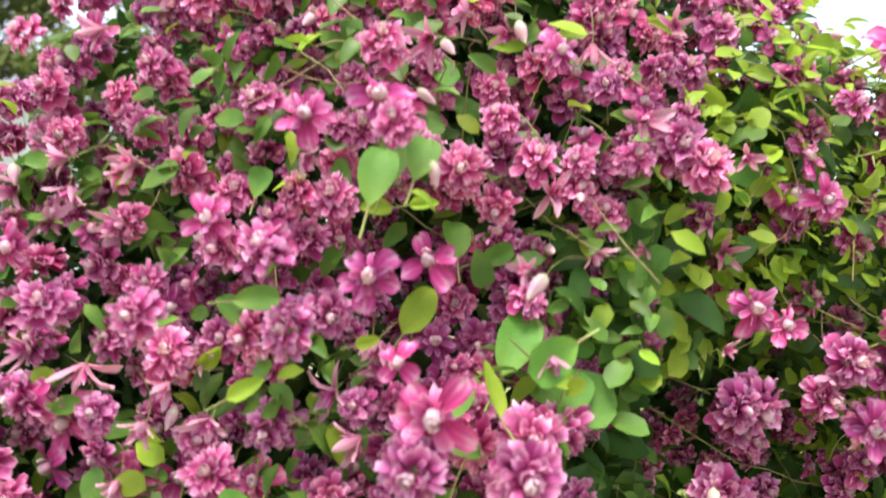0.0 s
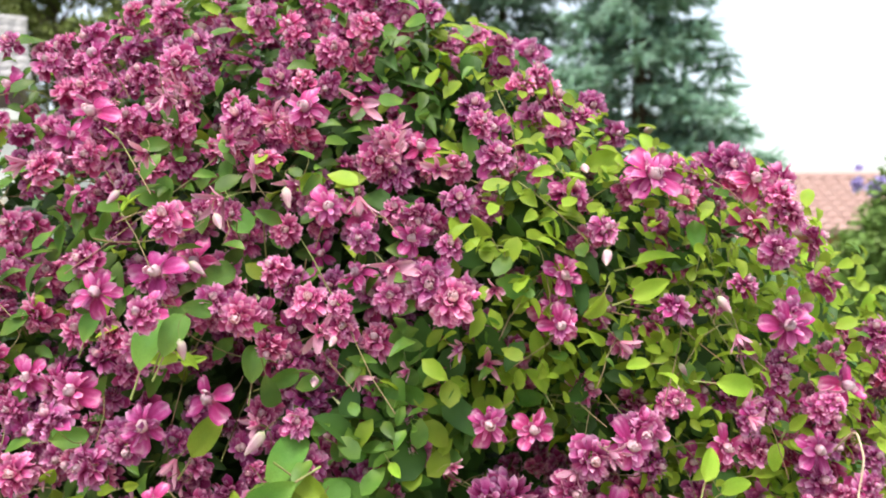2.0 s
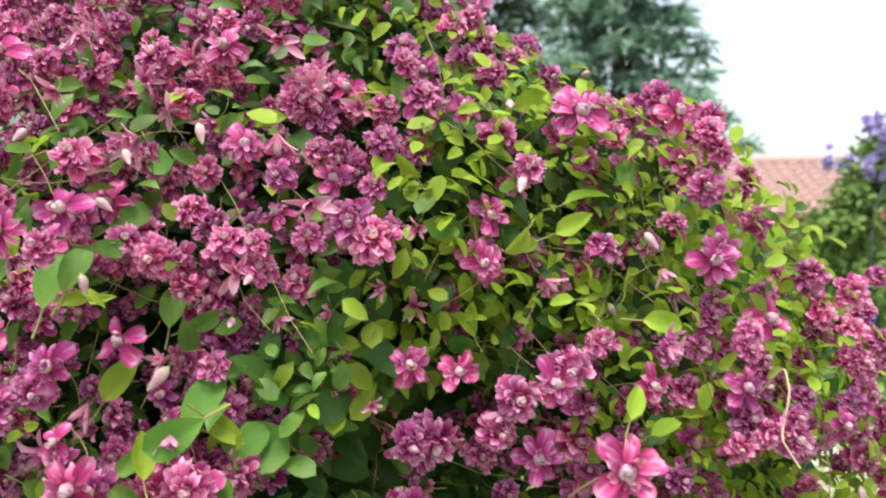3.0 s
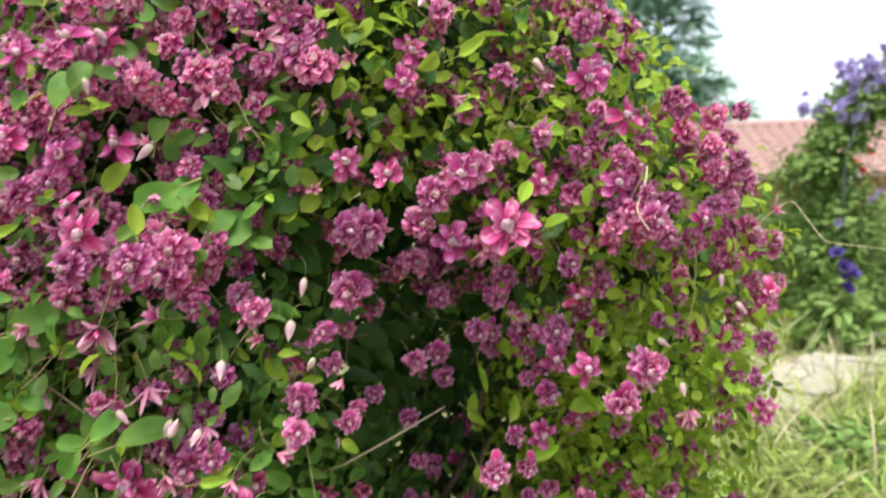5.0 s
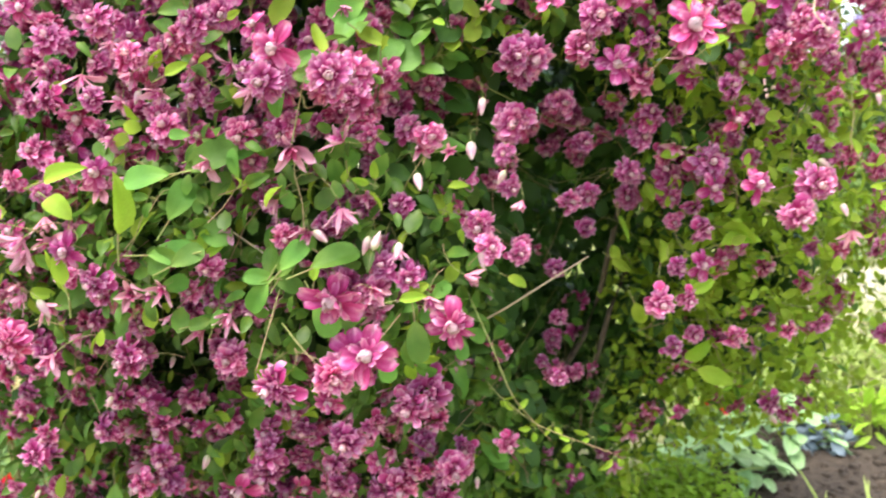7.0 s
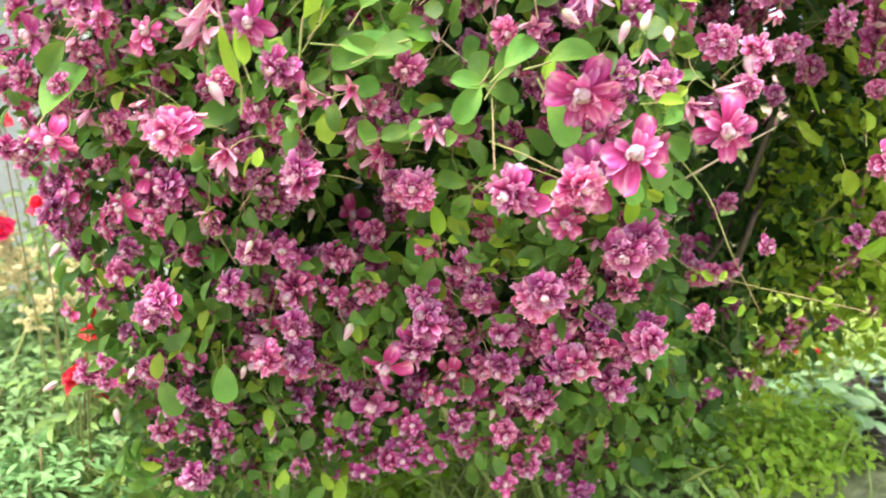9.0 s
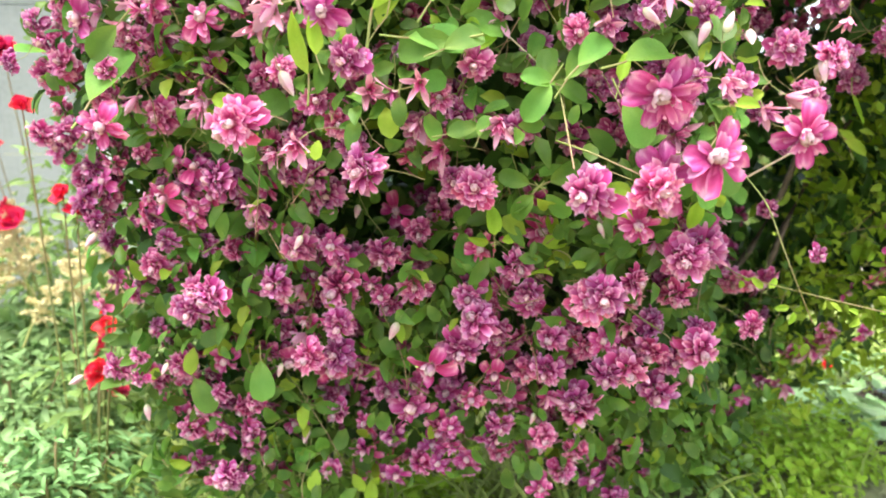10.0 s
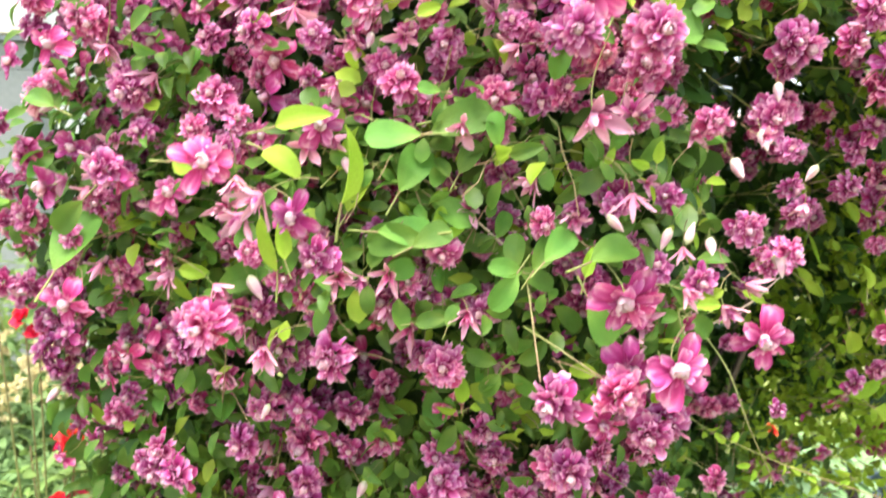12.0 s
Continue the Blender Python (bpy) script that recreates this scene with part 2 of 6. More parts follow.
def blade(length, width, nu, nv, rise=0.0, curl=0.0, cup=0.0, ruffle=0.0, swell=(1.0, 0.55), root=0.15, tip=0.03, twist=0.0, edge=0.28, vein=0.0, fold=0.0):
    """A petal or leaf along +x, its face to +z: rise and curl in radians; swell sets how soon it widens and how blunt it ends."""
    v = 1 - (1 - np.linspace(0, 1, nv)) ** 1.25
    ang = rise + curl * v
    dv = np.diff(v)
    x = np.concatenate([[0], np.cumsum((np.cos(ang)[1:] + np.cos(ang)[:-1]) / 2 * dv)]) * length
    z = np.concatenate([[0], np.cumsum((np.sin(ang)[1:] + np.sin(ang)[:-1]) / 2 * dv)]) * length
    p, q = swell
    w = v ** p * (1 - v) ** q / ((p / (p + q)) ** p * (q / (p + q)) ** q)
    w = np.maximum(w, root * (1 - v) + tip * v) * width / 2
    u = np.linspace(-1, 1, nu)
    U, V = np.meshgrid(u, np.arange(nv), indexing="ij")
    Y = U * w[V]
    lift = cup * width * (U ** 2) + fold * np.abs(U) * w[V] + twist * U * w[V] * v[V]
    X = x[V] - lift * np.sin(ang)[V]
    Z = z[V] + lift * np.cos(ang)[V]
    if ruffle:
        Z = Z + RNG.normal(0, ruffle * width, Z.shape) * v[V]
        X = X + RNG.normal(0, ruffle * width * 0.7, Z.shape) * v[V]
    along = np.clip(min(0.82, 1.0 - abs(edge)) * v[V] + (0.18 if edge < 0 else 0.0) * v[V] * (1 - np.abs(U)) + edge * np.abs(U) ** 2.5 * v[V] + (0.12 if edge < 0 else 0.0) * v[V] + vein * np.cos(3 * np.pi * U) * np.sin(np.pi * v[V]), 0, 1)
    return np.stack([X.ravel(), Y.ravel(), Z.ravel()], 1), grid_faces(nu, nv), along.ravel()


def ring(geo, n, length, width, nu, nv, rise, curl, r0, z0, mat=0, jitter=0.15, **kw):
    off = RNG.uniform(0, 6.3)
    for i in range(n):
        k = RNG.normal(1, jitter * 0.6)
        v, f, a = blade(length * k, width * RNG.normal(1, jitter * 0.5), nu, nv, rise + RNG.normal(0, jitter), curl + RNG.normal(0, jitter * 1.5), twist=RNG.normal(0, jitter * 1.6), **kw)
        v[:, 0] += r0
        v[:, 2] += z0
        geo.add(turn(v, off + 6.2832 * i / n + RNG.normal(0, jitter * 0.7)), f, a, mat)
    return geo


def tube(geo, pts, radii, sides=5, mat=0):
    pts, radii = np.asarray(pts, float), np.asarray(radii, float)
    d = np.gradient(pts, axis=0)
    d /= np.linalg.norm(d, axis=1)[:, None] + 1e-9
    up = np.where(np.abs(d[:, 2:3]) > 0.9, [[1.0, 0, 0]], [[0, 0, 1.0]])
    a = np.cross(d, up)
    a /= np.linalg.norm(a, axis=1)[:, None]
    b = np.cross(d, a)
    t = np.arange(sides) * 2 * np.pi / sides
    v = pts[:, None] + radii[:, None, None] * (np.cos(t)[None, :, None] * a[:, None] + np.sin(t)[None, :, None] * b[:, None])
    n, k = len(pts), np.arange(sides)
    f = np.vstack([np.stack([i * sides + k, i * sides + (k + 1) % sides, (i + 1) * sides + (k + 1) % sides, (i + 1) * sides + k], 1) for i in range(n - 1)])
    geo.add(v.reshape(-1, 3), f, np.repeat(np.linspace(0, 1, n), sides), mat)
    return geo


def block(geo, x0, x1, y0, y1, z0, z1, mat=0):
    v = np.array([(x, y, z) for x in (x0, x1) for y in (y0, y1) for z in (z0, z1)], float)
    f = np.array([(0, 1, 3, 2), (4, 6, 7, 5), (0, 4, 5, 1), (2, 3, 7, 6), (0, 2, 6, 4), (1, 5, 7, 3)])
    return geo.add(v, f, np.zeros(8), mat)


def bend(p0, p1, sag, n=7):
    """A curve from p0 to p1 that sags (minus: arches)."""
    t = np.linspace(0, 1, n)[:, None]
    p = np.asarray(p0) * (1 - t) + np.asarray(p1) * t
    p[:, 2] -= (4 * t * (1 - t))[:, 0] * sag
    return p


def facing(z, x):
    """Rotation matrices (N,3,3) with the third axis along z and the first near x."""
    z = z / np.linalg.norm(z, axis=-1, keepdims=True)
    y = np.cross(z, x)
    y /= np.linalg.norm(y, axis=-1, keepdims=True) + 1e-9
    return np.stack([np.cross(y, z), y, z], -1)


def scatter(geo, piece, places, turns, sizes, mat=0):
    """Many copies of one piece joined into geo."""
    v, f, a = piece
    n, k = len(places), len(v)
    if n == 0:
        return geo
    out = np.einsum("nij,kj->nki", turns, v) * np.asarray(sizes)[:, None, None] + np.asarray(places)[:, None]
    ff = (f[None] + (np.arange(n) * k)[:, None, None]).reshape(-1, f.shape[1])
    return geo.add(out.reshape(-1, 3), ff, np.tile(a, n), mat)


def thing(name, at, label, category, group="", kind=""):
    ob = new(name)
    ob.location = at
    ob.empty_display_size = 0.05
    return tagged(ob, label, category, group, kind)


def part(name, me, parent, m=None, label="", kind=""):
    ob = new(name, me)
    ob.parent = parent
    if m is not None:
        ob.matrix_basis = m
    return tagged(ob, label, "", "", kind)


def solid(name, me, label, category, kind="", at=(0, 0, 0)):
    ob = new(name, me)
    ob.location = at
    return tagged(ob, label, category, "", kind)


def pose_of(place, rot, size):
    m = Matrix(rot.tolist()).to_4x4()
    return Matrix.Translation(place) @ m @ Matrix.Diagonal((size, size, size, 1))


# ---- ground ----
g = Geo()
n = 60
r = np.concatenate([[0.0], np.geomspace(0.4, 2500, n - 1)])
th = np.linspace(0, 2 * np.pi, 49)
R, T = np.meshgrid(r, th, indexing="ij")
zz = np.array([[0.025 * noise.noise((x * 1.3, y * 1.3, 0.4)) if q < 60 else 0.0 for x, y, q in zip(a, b, c)] for a, b, c in zip(R * np.cos(T), R * np.sin(T), R)])
g.add(np.stack([(R * np.cos(T)).ravel(), (1 + R * np.sin(T)).ravel(), zz.ravel() - 0.01], 1), grid_faces(n, 49), np.zeros(R.size))
solid("ground", g.mesh("ground", SOIL), "brown garden soil with patchy green turf", "ground", "structure")

# ---- the clematis ----
CENTRE = np.array([0.08, 1.2, 1.42])
DEPTH = np.array([
    (0.77, 0.76, 0.79, 0.81, 0.88, 0.95, 1.04, 0.97, 0.93),
    (0.78, 0.76, 0.77, 0.72, 0.71, 0.90, 0.95, 0.89, 0.90),
    (0.78, 0.70, 0.59, 0.57, 0.55, 0.73, 0.80, 0.77, 0.80),
    (0.72, 0.67, 0.64, 0.60, 0.60, 0.69, 0.73, 0.77, 0.83),
    (0.80, 0.77, 0.73, 0.69, 0.72, 0.74, 0.76, 0.80, 0.90),
    (1.02, 1.00, 0.95, 0.88, 0.90, 0.98, 1.00, 1.02, 1.05),
])


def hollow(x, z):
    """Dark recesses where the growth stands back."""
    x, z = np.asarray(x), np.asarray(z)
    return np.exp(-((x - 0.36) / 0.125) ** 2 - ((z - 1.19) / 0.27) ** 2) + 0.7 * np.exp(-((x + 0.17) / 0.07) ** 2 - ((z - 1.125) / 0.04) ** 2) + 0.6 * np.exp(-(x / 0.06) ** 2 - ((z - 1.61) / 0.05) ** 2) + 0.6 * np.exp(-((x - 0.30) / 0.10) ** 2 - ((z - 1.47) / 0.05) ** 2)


def clump(x, z):
    return noise.noise((x * 8.0, z * 8.0, 0.3))


def front(x, z):
    """How far back the plant's face lies at x and z."""
    j = np.clip((np.asarray(x) + 0.65) / 0.2, 0, 7.999)
    i = np.clip((np.asarray(z) - 0.6) / 0.3, 0, 4.999)
    a, b = i.astype(int), j.astype(int)
    u, v = i - a, j - b
    return 0.42 * hollow(x, z) + (DEPTH[a, b] * (1 - v) + DEPTH[a, b + 1] * v) * (1 - u) + (DEPTH[a + 1, b] * (1 - v) + DEPTH[a + 1, b + 1] * v) * u


def within(x, z, grow=0.0):
    """Whether x, z lies inside the plant's uneven outline."""
    top = np.interp(x, (-0.7, -0.55, -0.45, -0.35, -0.15, 0.05, 0.2, 0.3, 0.4, 0.5, 0.62, 0.72, 0.85, 0.95), (1.70, 1.90, 1.98, 2.02, 2.08, 2.09, 2.06, 2.01, 1.93, 1.87, 1.84, 1.75, 1.59, 1.42))
    low = np.interp(x, (-0.65, -0.55, -0.4, -0.22, -0.1, 0.05, 0.2, 0.35, 0.8, 0.95), (0.95, 0.70, 0.67, 0.69, 0.75, 0.68, 0.63, 0.68, 0.88, 1.0))
    left = np.interp(z, (0.6, 0.78, 0.95, 1.06, 1.15, 1.3, 1.5, 1.6, 1.7, 1.8, 1.95), (-0.5, -0.56, -0.57, -0.61, -0.65, -0.66, -0.60, -0.53, -0.44, -0.39, -0.36))
    right = np.interp(z, (0.3, 0.97, 1.2, 1.45, 1.56, 1.64, 1.75, 1.86, 2.0), (0.80, 0.83, 0.88, 0.90, 0.86, 0.80, 0.70, 0.60, 0.42))
    return (z < top + grow) & (z > low - grow) & (x > left - grow) & (x < right + grow)


# the plant's own plan is kept at five sixths of true size, with its foot at 0.52
clematis = thing("clematis", (0.18, 1.3796, 0.0157), "large climbing clematis covered in double purple-pink blossom and green leaves", "climbing plant")
clematis.scale = (1.2, 1.2, 1.2)
clematis.rotation_euler = (radians(3.0), 0, 0)
HOME = Matrix.Translation((-0.15, -1.15, -0.52))


def full_flower(fine=5):
    """A crowded double flower: a rounded ragged pompom of short broad crinkled petals over a few sepals, pale middle."""
    g, c = Geo(), Geo()
    k = int(RNG.integers(3))
    ring(g, 4 + k, 0.44, 0.30, 4, 5, 0.0, -0.7, 0.04, -0.06, 1, 0.28, cup=0.12, ruffle=0.07, vein=0.06, swell=(0.9, 0.4), tip=0.35)
    blunt = dict(swell=(0.6, 0.22), tip=0.6, root=0.5)
    for n, r0, z0, rise, long, wide in ((11, 0.20, -0.05, -0.05, 0.25, 0.18), (12, 0.19, 0.01, 0.22, 0.25, 0.17), (12, 0.16, 0.07, 0.55, 0.24, 0.16), (11, 0.13, 0.12, 0.85, 0.21, 0.15), (8, 0.09, 0.16, 1.15, 0.18, 0.13)):
        ring(g, n, long, wide, 3, fine, rise, -0.7, r0, z0, 0, 0.36, cup=0.26, ruffle=0.17, edge=0.18, **blunt)
    ring(c, 8, 0.20, 0.12, 3, 4, 1.0, 1.1, 0.07, 0.19, 0, 0.14, cup=0.24, ruffle=0.06, **blunt)
    ring(c, 6, 0.19, 0.11, 3, 4, 1.2, 1.1, 0.04, 0.22, 0, 0.12, cup=0.22, ruffle=0.05, **blunt)
    return g, c


def open_flower():
    """Four to six broad blunt sepals spread wide round a tight pale button."""
    g, c = Geo(), Geo()
    k = (4, 6, 5, 6, 4, 5)[len(OPEN)]
    ring(g, k, 0.44, 0.36 if k < 5 else 0.30, 7, 8, 0.25, -0.6, 0.05, -0.04, 1, 0.2, cup=0.16, ruffle=0.07, swell=(0.75, 0.36), root=0.45, tip=0.25, edge=-0.2, vein=0.12)
    if len(OPEN) != 4:
        ring(g, 10, 0.31, 0.15, 3, 5, 0.45, -0.7, 0.04, 0.0, 0, 0.32, cup=0.22, ruffle=0.14, swell=(0.7, 0.3), tip=0.5)
    ring(c, 11, 0.28, 0.14, 3, 6, 0.55, 2.1, 0.05, -0.03, 0, 0.14, cup=0.24, ruffle=0.06, swell=(0.7, 0.3), tip=0.4)
    ring(c, 8, 0.25, 0.12, 3, 6, 0.85, 2.0, 0.03, 0.0, 0, 0.14, cup=0.24, ruffle=0.06, swell=(0.7, 0.3), tip=0.4)
    return g, c


def bell_flower():
    """A half-open flower seen from its pale outside, sepals swept forward."""
    g, c = Geo(), Geo()
    ring(g, 5, 0.50, 0.17, 4, 6, 0.95, -0.35, 0.04, -0.2, 0, 0.34, cup=0.24, ruffle=0.09, swell=(0.7, 0.75), root=0.4)
    ring(c, 7, 0.34, 0.12, 3, 3, 1.25, -0.2, 0.03, -0.15, 0, 0.2, cup=0.15, ruffle=0.06)
    return g, c


def closed_bud():
    """A pointed four-ribbed bud, hanging along -z from its stalk."""
    g = Geo()
    t = np.linspace(0, 1, 9)
    prof = 0.21 * np.sin(np.pi * t ** 0.75) ** 0.8 * (1 - 0.25 * t) + 0.012
    az = np.linspace(0, 2 * np.pi, 13)
    A, Tt = np.meshgrid(az, np.arange(9), indexing="ij")
    rr = prof[Tt] * (1 + 0.10 * np.cos(4 * A))
    g.add(np.stack([(rr * np.cos(A)).ravel(), (rr * np.sin(A)).ravel(), t[Tt].ravel()], 1), grid_faces(13, 9), t[Tt].ravel())
    return g


def stalk_mesh(length, name="stalk"):
    k = RNG.uniform(-1, 1, 2)
    t = np.linspace(0, 1, 6)
    pts = np.stack([k[0] * 0.5 * length * t ** 2, k[1] * 0.5 * length * t ** 2 + 0.1 * t, -0.03 - length * t + 0.35 * length * t ** 2], 1)
    return tube(Geo(), pts, np.linspace(0.010, 0.012, 6), 4).mesh(name, STALK)


FULL = [full_flower() for _ in range(7)]
OPEN = []
for _ in range(6):
    OPEN.append(open_flower())
BELL = [bell_flower() for _ in range(4)]
KINDS = {}
for key, made, second in (("full", FULL, PALE), ("open", OPEN, PALE), ("bell", BELL, PETAL)):
    first = (BLUSH, SEPAL) if key == "bell" else (PETAL, SEPAL)
    KINDS[key] = [(a.mesh("flower", *first), c.mesh("flower_centre", second), stalk_mesh(1.5)) for a, c in made]
BUD_MESHES = [(closed_bud().mesh("bud", BUD), stalk_mesh(1.6)) for _ in range(3)]

LEAVES = [blade(1.0, w, 5, 8, 0.12, c, 0.04, 0.014, b, 0.05, t, vein=0.10, fold=k) for w, c, b, t, k in ((0.56, -0.6, (0.7, 0.48), 0.08, 0.28), (0.62, -0.4, (0.8, 0.38), 0.14, 0.16), (0.46, -0.8, (0.55, 0.85), 0.02, 0.45), (0.54, -1.2, (0.6, 0.7), 0.02, 0.3))]
YOUNG = [blade(1.0, w, 5, 8, 0.12, c, 0.03, 0.014, b, 0.05, 0.02, vein=0.10, fold=k) for w, c, b, k in ((0.44, -0.6, (0.5, 0.9), 0.5), (0.52, -1.0, (0.6, 0.75), 0.3), (0.38, -0.9, (0.5, 1.0), 0.6), (0.48, 0.3, (0.55, 0.8), 0.4))]
SMALL = [blade(1.0, w, 3, 5, 0.1, c, 0.02, 0.014, b, 0.06, 0.02, fold=k) for w, c, b, k in ((0.50, -0.7, (0.55, 0.8), 0.4), (0.62, -0.3, (0.65, 0.5), 0.2), (0.42, -1.0, (0.5, 1.0), 0.55))]


def leaf_mesh(b, mat):
    g = Geo().add(*b)
    tube(g, [(-0.5, 0, 0.04), (-0.2, 0, 0.01), (0.02, 0, 0)], [0.022, 0.02, 0.018], 4, 1)
    return g.mesh("leaf", mat, STALK)


LEAF_MESHES = [leaf_mesh(b, LEAF) for b in LEAVES]
LIME_MESHES = [leaf_mesh(b, LIME) for b in YOUNG]
PLACED = []


def outward(p):
    """Which way a flower at p looks: away from the plant's heart, out to the open, nodding where it hangs low."""
    d = (np.asarray(p) - CENTRE) * (0.9, 0.8, 0.7) + (0, -0.55, 0)
    d = d / np.linalg.norm(d)
    d[2] += 0.12 if p[2] > 1.5 else (-0.02 if p[2] > 1.25 else -0.12)
    return d


def bloom(kind, x, y, z, size):
    p = np.array([x, y, z])
    PLACED.append(p)
    wild = {"full": 0.26, "open": 0.15, "bell": 0.5}[kind]
    d = outward(p) / np.linalg.norm(outward(p)) + RNG.normal(0, wild, 3)
    if kind == "bell":
        d = d + (0, 0, -0.5)
    rot = facing(d, RNG.normal(0, 1, 3))
    a, c, s = KINDS[kind][RNG.integers(len(KINDS[kind]))]
    f = part("flower", a, clematis, HOME @ pose_of(p, rot, size * {"full": 0.90, "open": 1.1, "bell": 1.12}[kind]), "half-open pale pink flower" if kind == "bell" else "")
    part("flower_centre", c, f)
    part("stalk", s, f)


def bud(x, y, z, size):
    p = np.array([x, y, z])
    PLACED.append(p)
    d = outward(p) * 0.6 + RNG.normal(0, 0.45, 3) + (0, 0, -0.7)
    b, s = BUD_MESHES[RNG.integers(3)]
    o = part("bud", b, clematis, HOME @ pose_of(p - 0.4 * size * d / np.linalg.norm(d), facing(d, RNG.normal(0, 1, 3)), size * 1.15), "pale pink closed bud")
    part("stalk", s, o)


def leaf(x, y, z, size, young=False, flat=0.5):
    p = np.array([x, y, z])
    nrm = outward(p) * 0.7 + (0, 0, 0.55) + RNG.normal(0, flat, 3)
    along = outward(p) * 0.6 + RNG.normal(0, 0.7, 3) + (0, 0, -0.35)
    rot = facing(nrm, along)
    part("leaf", (LIME_MESHES if young else LEAF_MESHES)[RNG.integers(4)], clematis, HOME @ pose_of(p - 0.5 * size * rot[:, 0], rot, size))


def spray(x, y, z, count, size, young=False, toward=None):
    """Leaflets spread like fingers from one node."""
    p = np.array([x, y, z])
    nrm = np.array(toward) if toward else outward(p) * 0.8 + (0, 0, 0.35) + RNG.normal(0, 0.35, 3)
    rot = facing(nrm, RNG.normal(0, 1, 3))
    start, fan = RNG.uniform(0, 6.28), 6.28 / count if count > 4 else 1.35
    for i in range(count):
        a = start + fan * i + RNG.normal(0, 0.12)
        d = rot @ np.array([math.cos(a), math.sin(a), RNG.normal(-0.1, 0.12)])
        r = facing(rot[:, 2] + RNG.normal(0, 0.22, 3), d)
        k = size * RNG.uniform(0.75, 1.1)
        part("leaf", (LIME_MESHES if young else LEAF_MESHES)[RNG.integers(4)], clematis, HOME @ pose_of(p + r[:, 0] * k * 0.3, r, k))


def leaflet(x, y, z, length, tip, young=False):
    """One leaf about its middle, its tip turned by so many degrees from level as seen from the front."""
    a = math.radians(tip)
    nrm = np.array([0.0, -0.8, 0.4]) + RNG.normal(0, 0.4 if young else 0.2, 3)
    length = (0.95 if young else 1.05) * length
    rot = facing(nrm, np.array([math.cos(a), RNG.normal(-0.1, 0.2), math.sin(a)]))
    part("leaf", (LIME_MESHES if young else LEAF_MESHES)[RNG.integers(4) if young else RNG.integers(2)], clematis, HOME @ pose_of(np.array([x, y, z]) - 0.5 * length * rot[:, 0], rot, length))


# blossom by blossom: place and width in metres
bloom("full", -0.029, 0.655, 1.801, 0.054)
bloom("open", -0.028, 0.625, 1.752, 0.049)
bloom("open", -0.083, 0.615, 1.733, 0.049)
bloom("full", 0.069, 0.737, 1.783, 0.044)
bloom("full", 0.073, 0.682, 1.747, 0.044)
bloom("open", 0.126, 0.699, 1.811, 0.044)
bloom("full", 0.191, 0.746, 1.804, 0.044)
bloom("full", 0.165, 0.683, 1.780, 0.038)
bloom("full", 0.231, 0.690, 1.732, 0.061)
bloom("full", 0.266, 0.728, 1.719, 0.046)
bloom("full", 0.166, 0.729, 1.712, 0.056)
bloom("full", 0.121, 0.737, 1.721, 0.047)
bloom("full", 0.176, 0.707, 1.668, 0.051)
bloom("open", 0.374, 0.745, 1.735, 0.046)
bloom("open", 0.366, 0.750, 1.696, 0.047)
bloom("open", 0.471, 0.763, 1.842, 0.062)
bloom("full", 0.596, 0.811, 1.785, 0.058)
bloom("full", 0.607, 0.760, 1.762, 0.049)
bloom("open", 0.563, 0.716, 1.840, 0.043)
bloom("full", 0.617, 0.744, 1.694, 0.054)
bloom("open", 0.086, 0.766, 1.918, 0.054)
bloom("full", 0.273, 0.838, 1.922, 0.051)
bloom("open", 0.164, 0.844, 1.938, 0.052)
bloom("full", -0.066, 0.777, 1.899, 0.056)
bloom("full", -0.075, 0.813, 1.934, 0.048)
bloom("open", -0.141, 0.725, 1.913, 0.050)
bloom("open", -0.163, 0.774, 1.982, 0.046)
bloom("full", -0.127, 0.889, 2.050, 0.055)
bloom("full", 0.015, 0.838, 2.035, 0.048)
bloom("full", -0.047, 0.886, 2.029, 0.058)
bloom("full", 0.147, 0.822, 2.018, 0.047)
bloom("full", 0.273, 0.979, 2.027, 0.062)
bloom("full", 0.343, 1.094, 2.018, 0.078)
bloom("full", 0.374, 0.900, 1.934, 0.058)
bloom("full", 0.377, 0.859, 1.896, 0.055)
bloom("full", 0.011, 0.766, 1.907, 0.058)
bloom("full", -0.202, 0.725, 1.853, 0.050)
bloom("full", -0.243, 0.765, 1.782, 0.053)
bloom("open", -0.154, 0.606, 1.649, 0.041)
bloom("open", -0.116, 0.616, 1.633, 0.047)
bloom("open", 0.017, 0.632, 1.623, 0.045)
bloom("open", 0.346, 0.769, 1.851, 0.038)
bloom("full", 0.255, 0.803, 1.852, 0.046)
bloom("full", 0.259, 0.761, 1.814, 0.050)
bloom("full", -0.020, 0.871, 1.982, 0.057)
bloom("full", -0.159, 0.742, 1.865, 0.045)
bloom("full", -0.135, 0.752, 1.786, 0.052)
bloom("full", -0.138, 0.693, 1.755, 0.049)
bloom("full", -0.069, 0.789, 1.856, 0.053)
bloom("full", -0.207, 0.706, 1.690, 0.056)
bloom("full", -0.264, 0.720, 1.686, 0.051)
bloom("full", -0.248, 0.686, 1.644, 0.043)
bloom("open", -0.335, 0.867, 1.960, 0.044)
bloom("full", -0.288, 1.188, 2.133, 0.058)
bloom("open", 0.296, 0.661, 1.594, 0.045)
bloom("open", 0.342, 0.700, 1.574, 0.042)
bloom("full", 0.454, 0.692, 1.580, 0.061)
bloom("full", 0.593, 0.755, 1.537, 0.050)
bloom("open", 0.643, 0.721, 1.553, 0.048)
bloom("full", 0.494, 0.731, 1.598, 0.043)
bloom("bell", 0.438, 0.704, 1.666, 0.035)
bloom("bell", 0.594, 0.808, 1.641, 0.046)
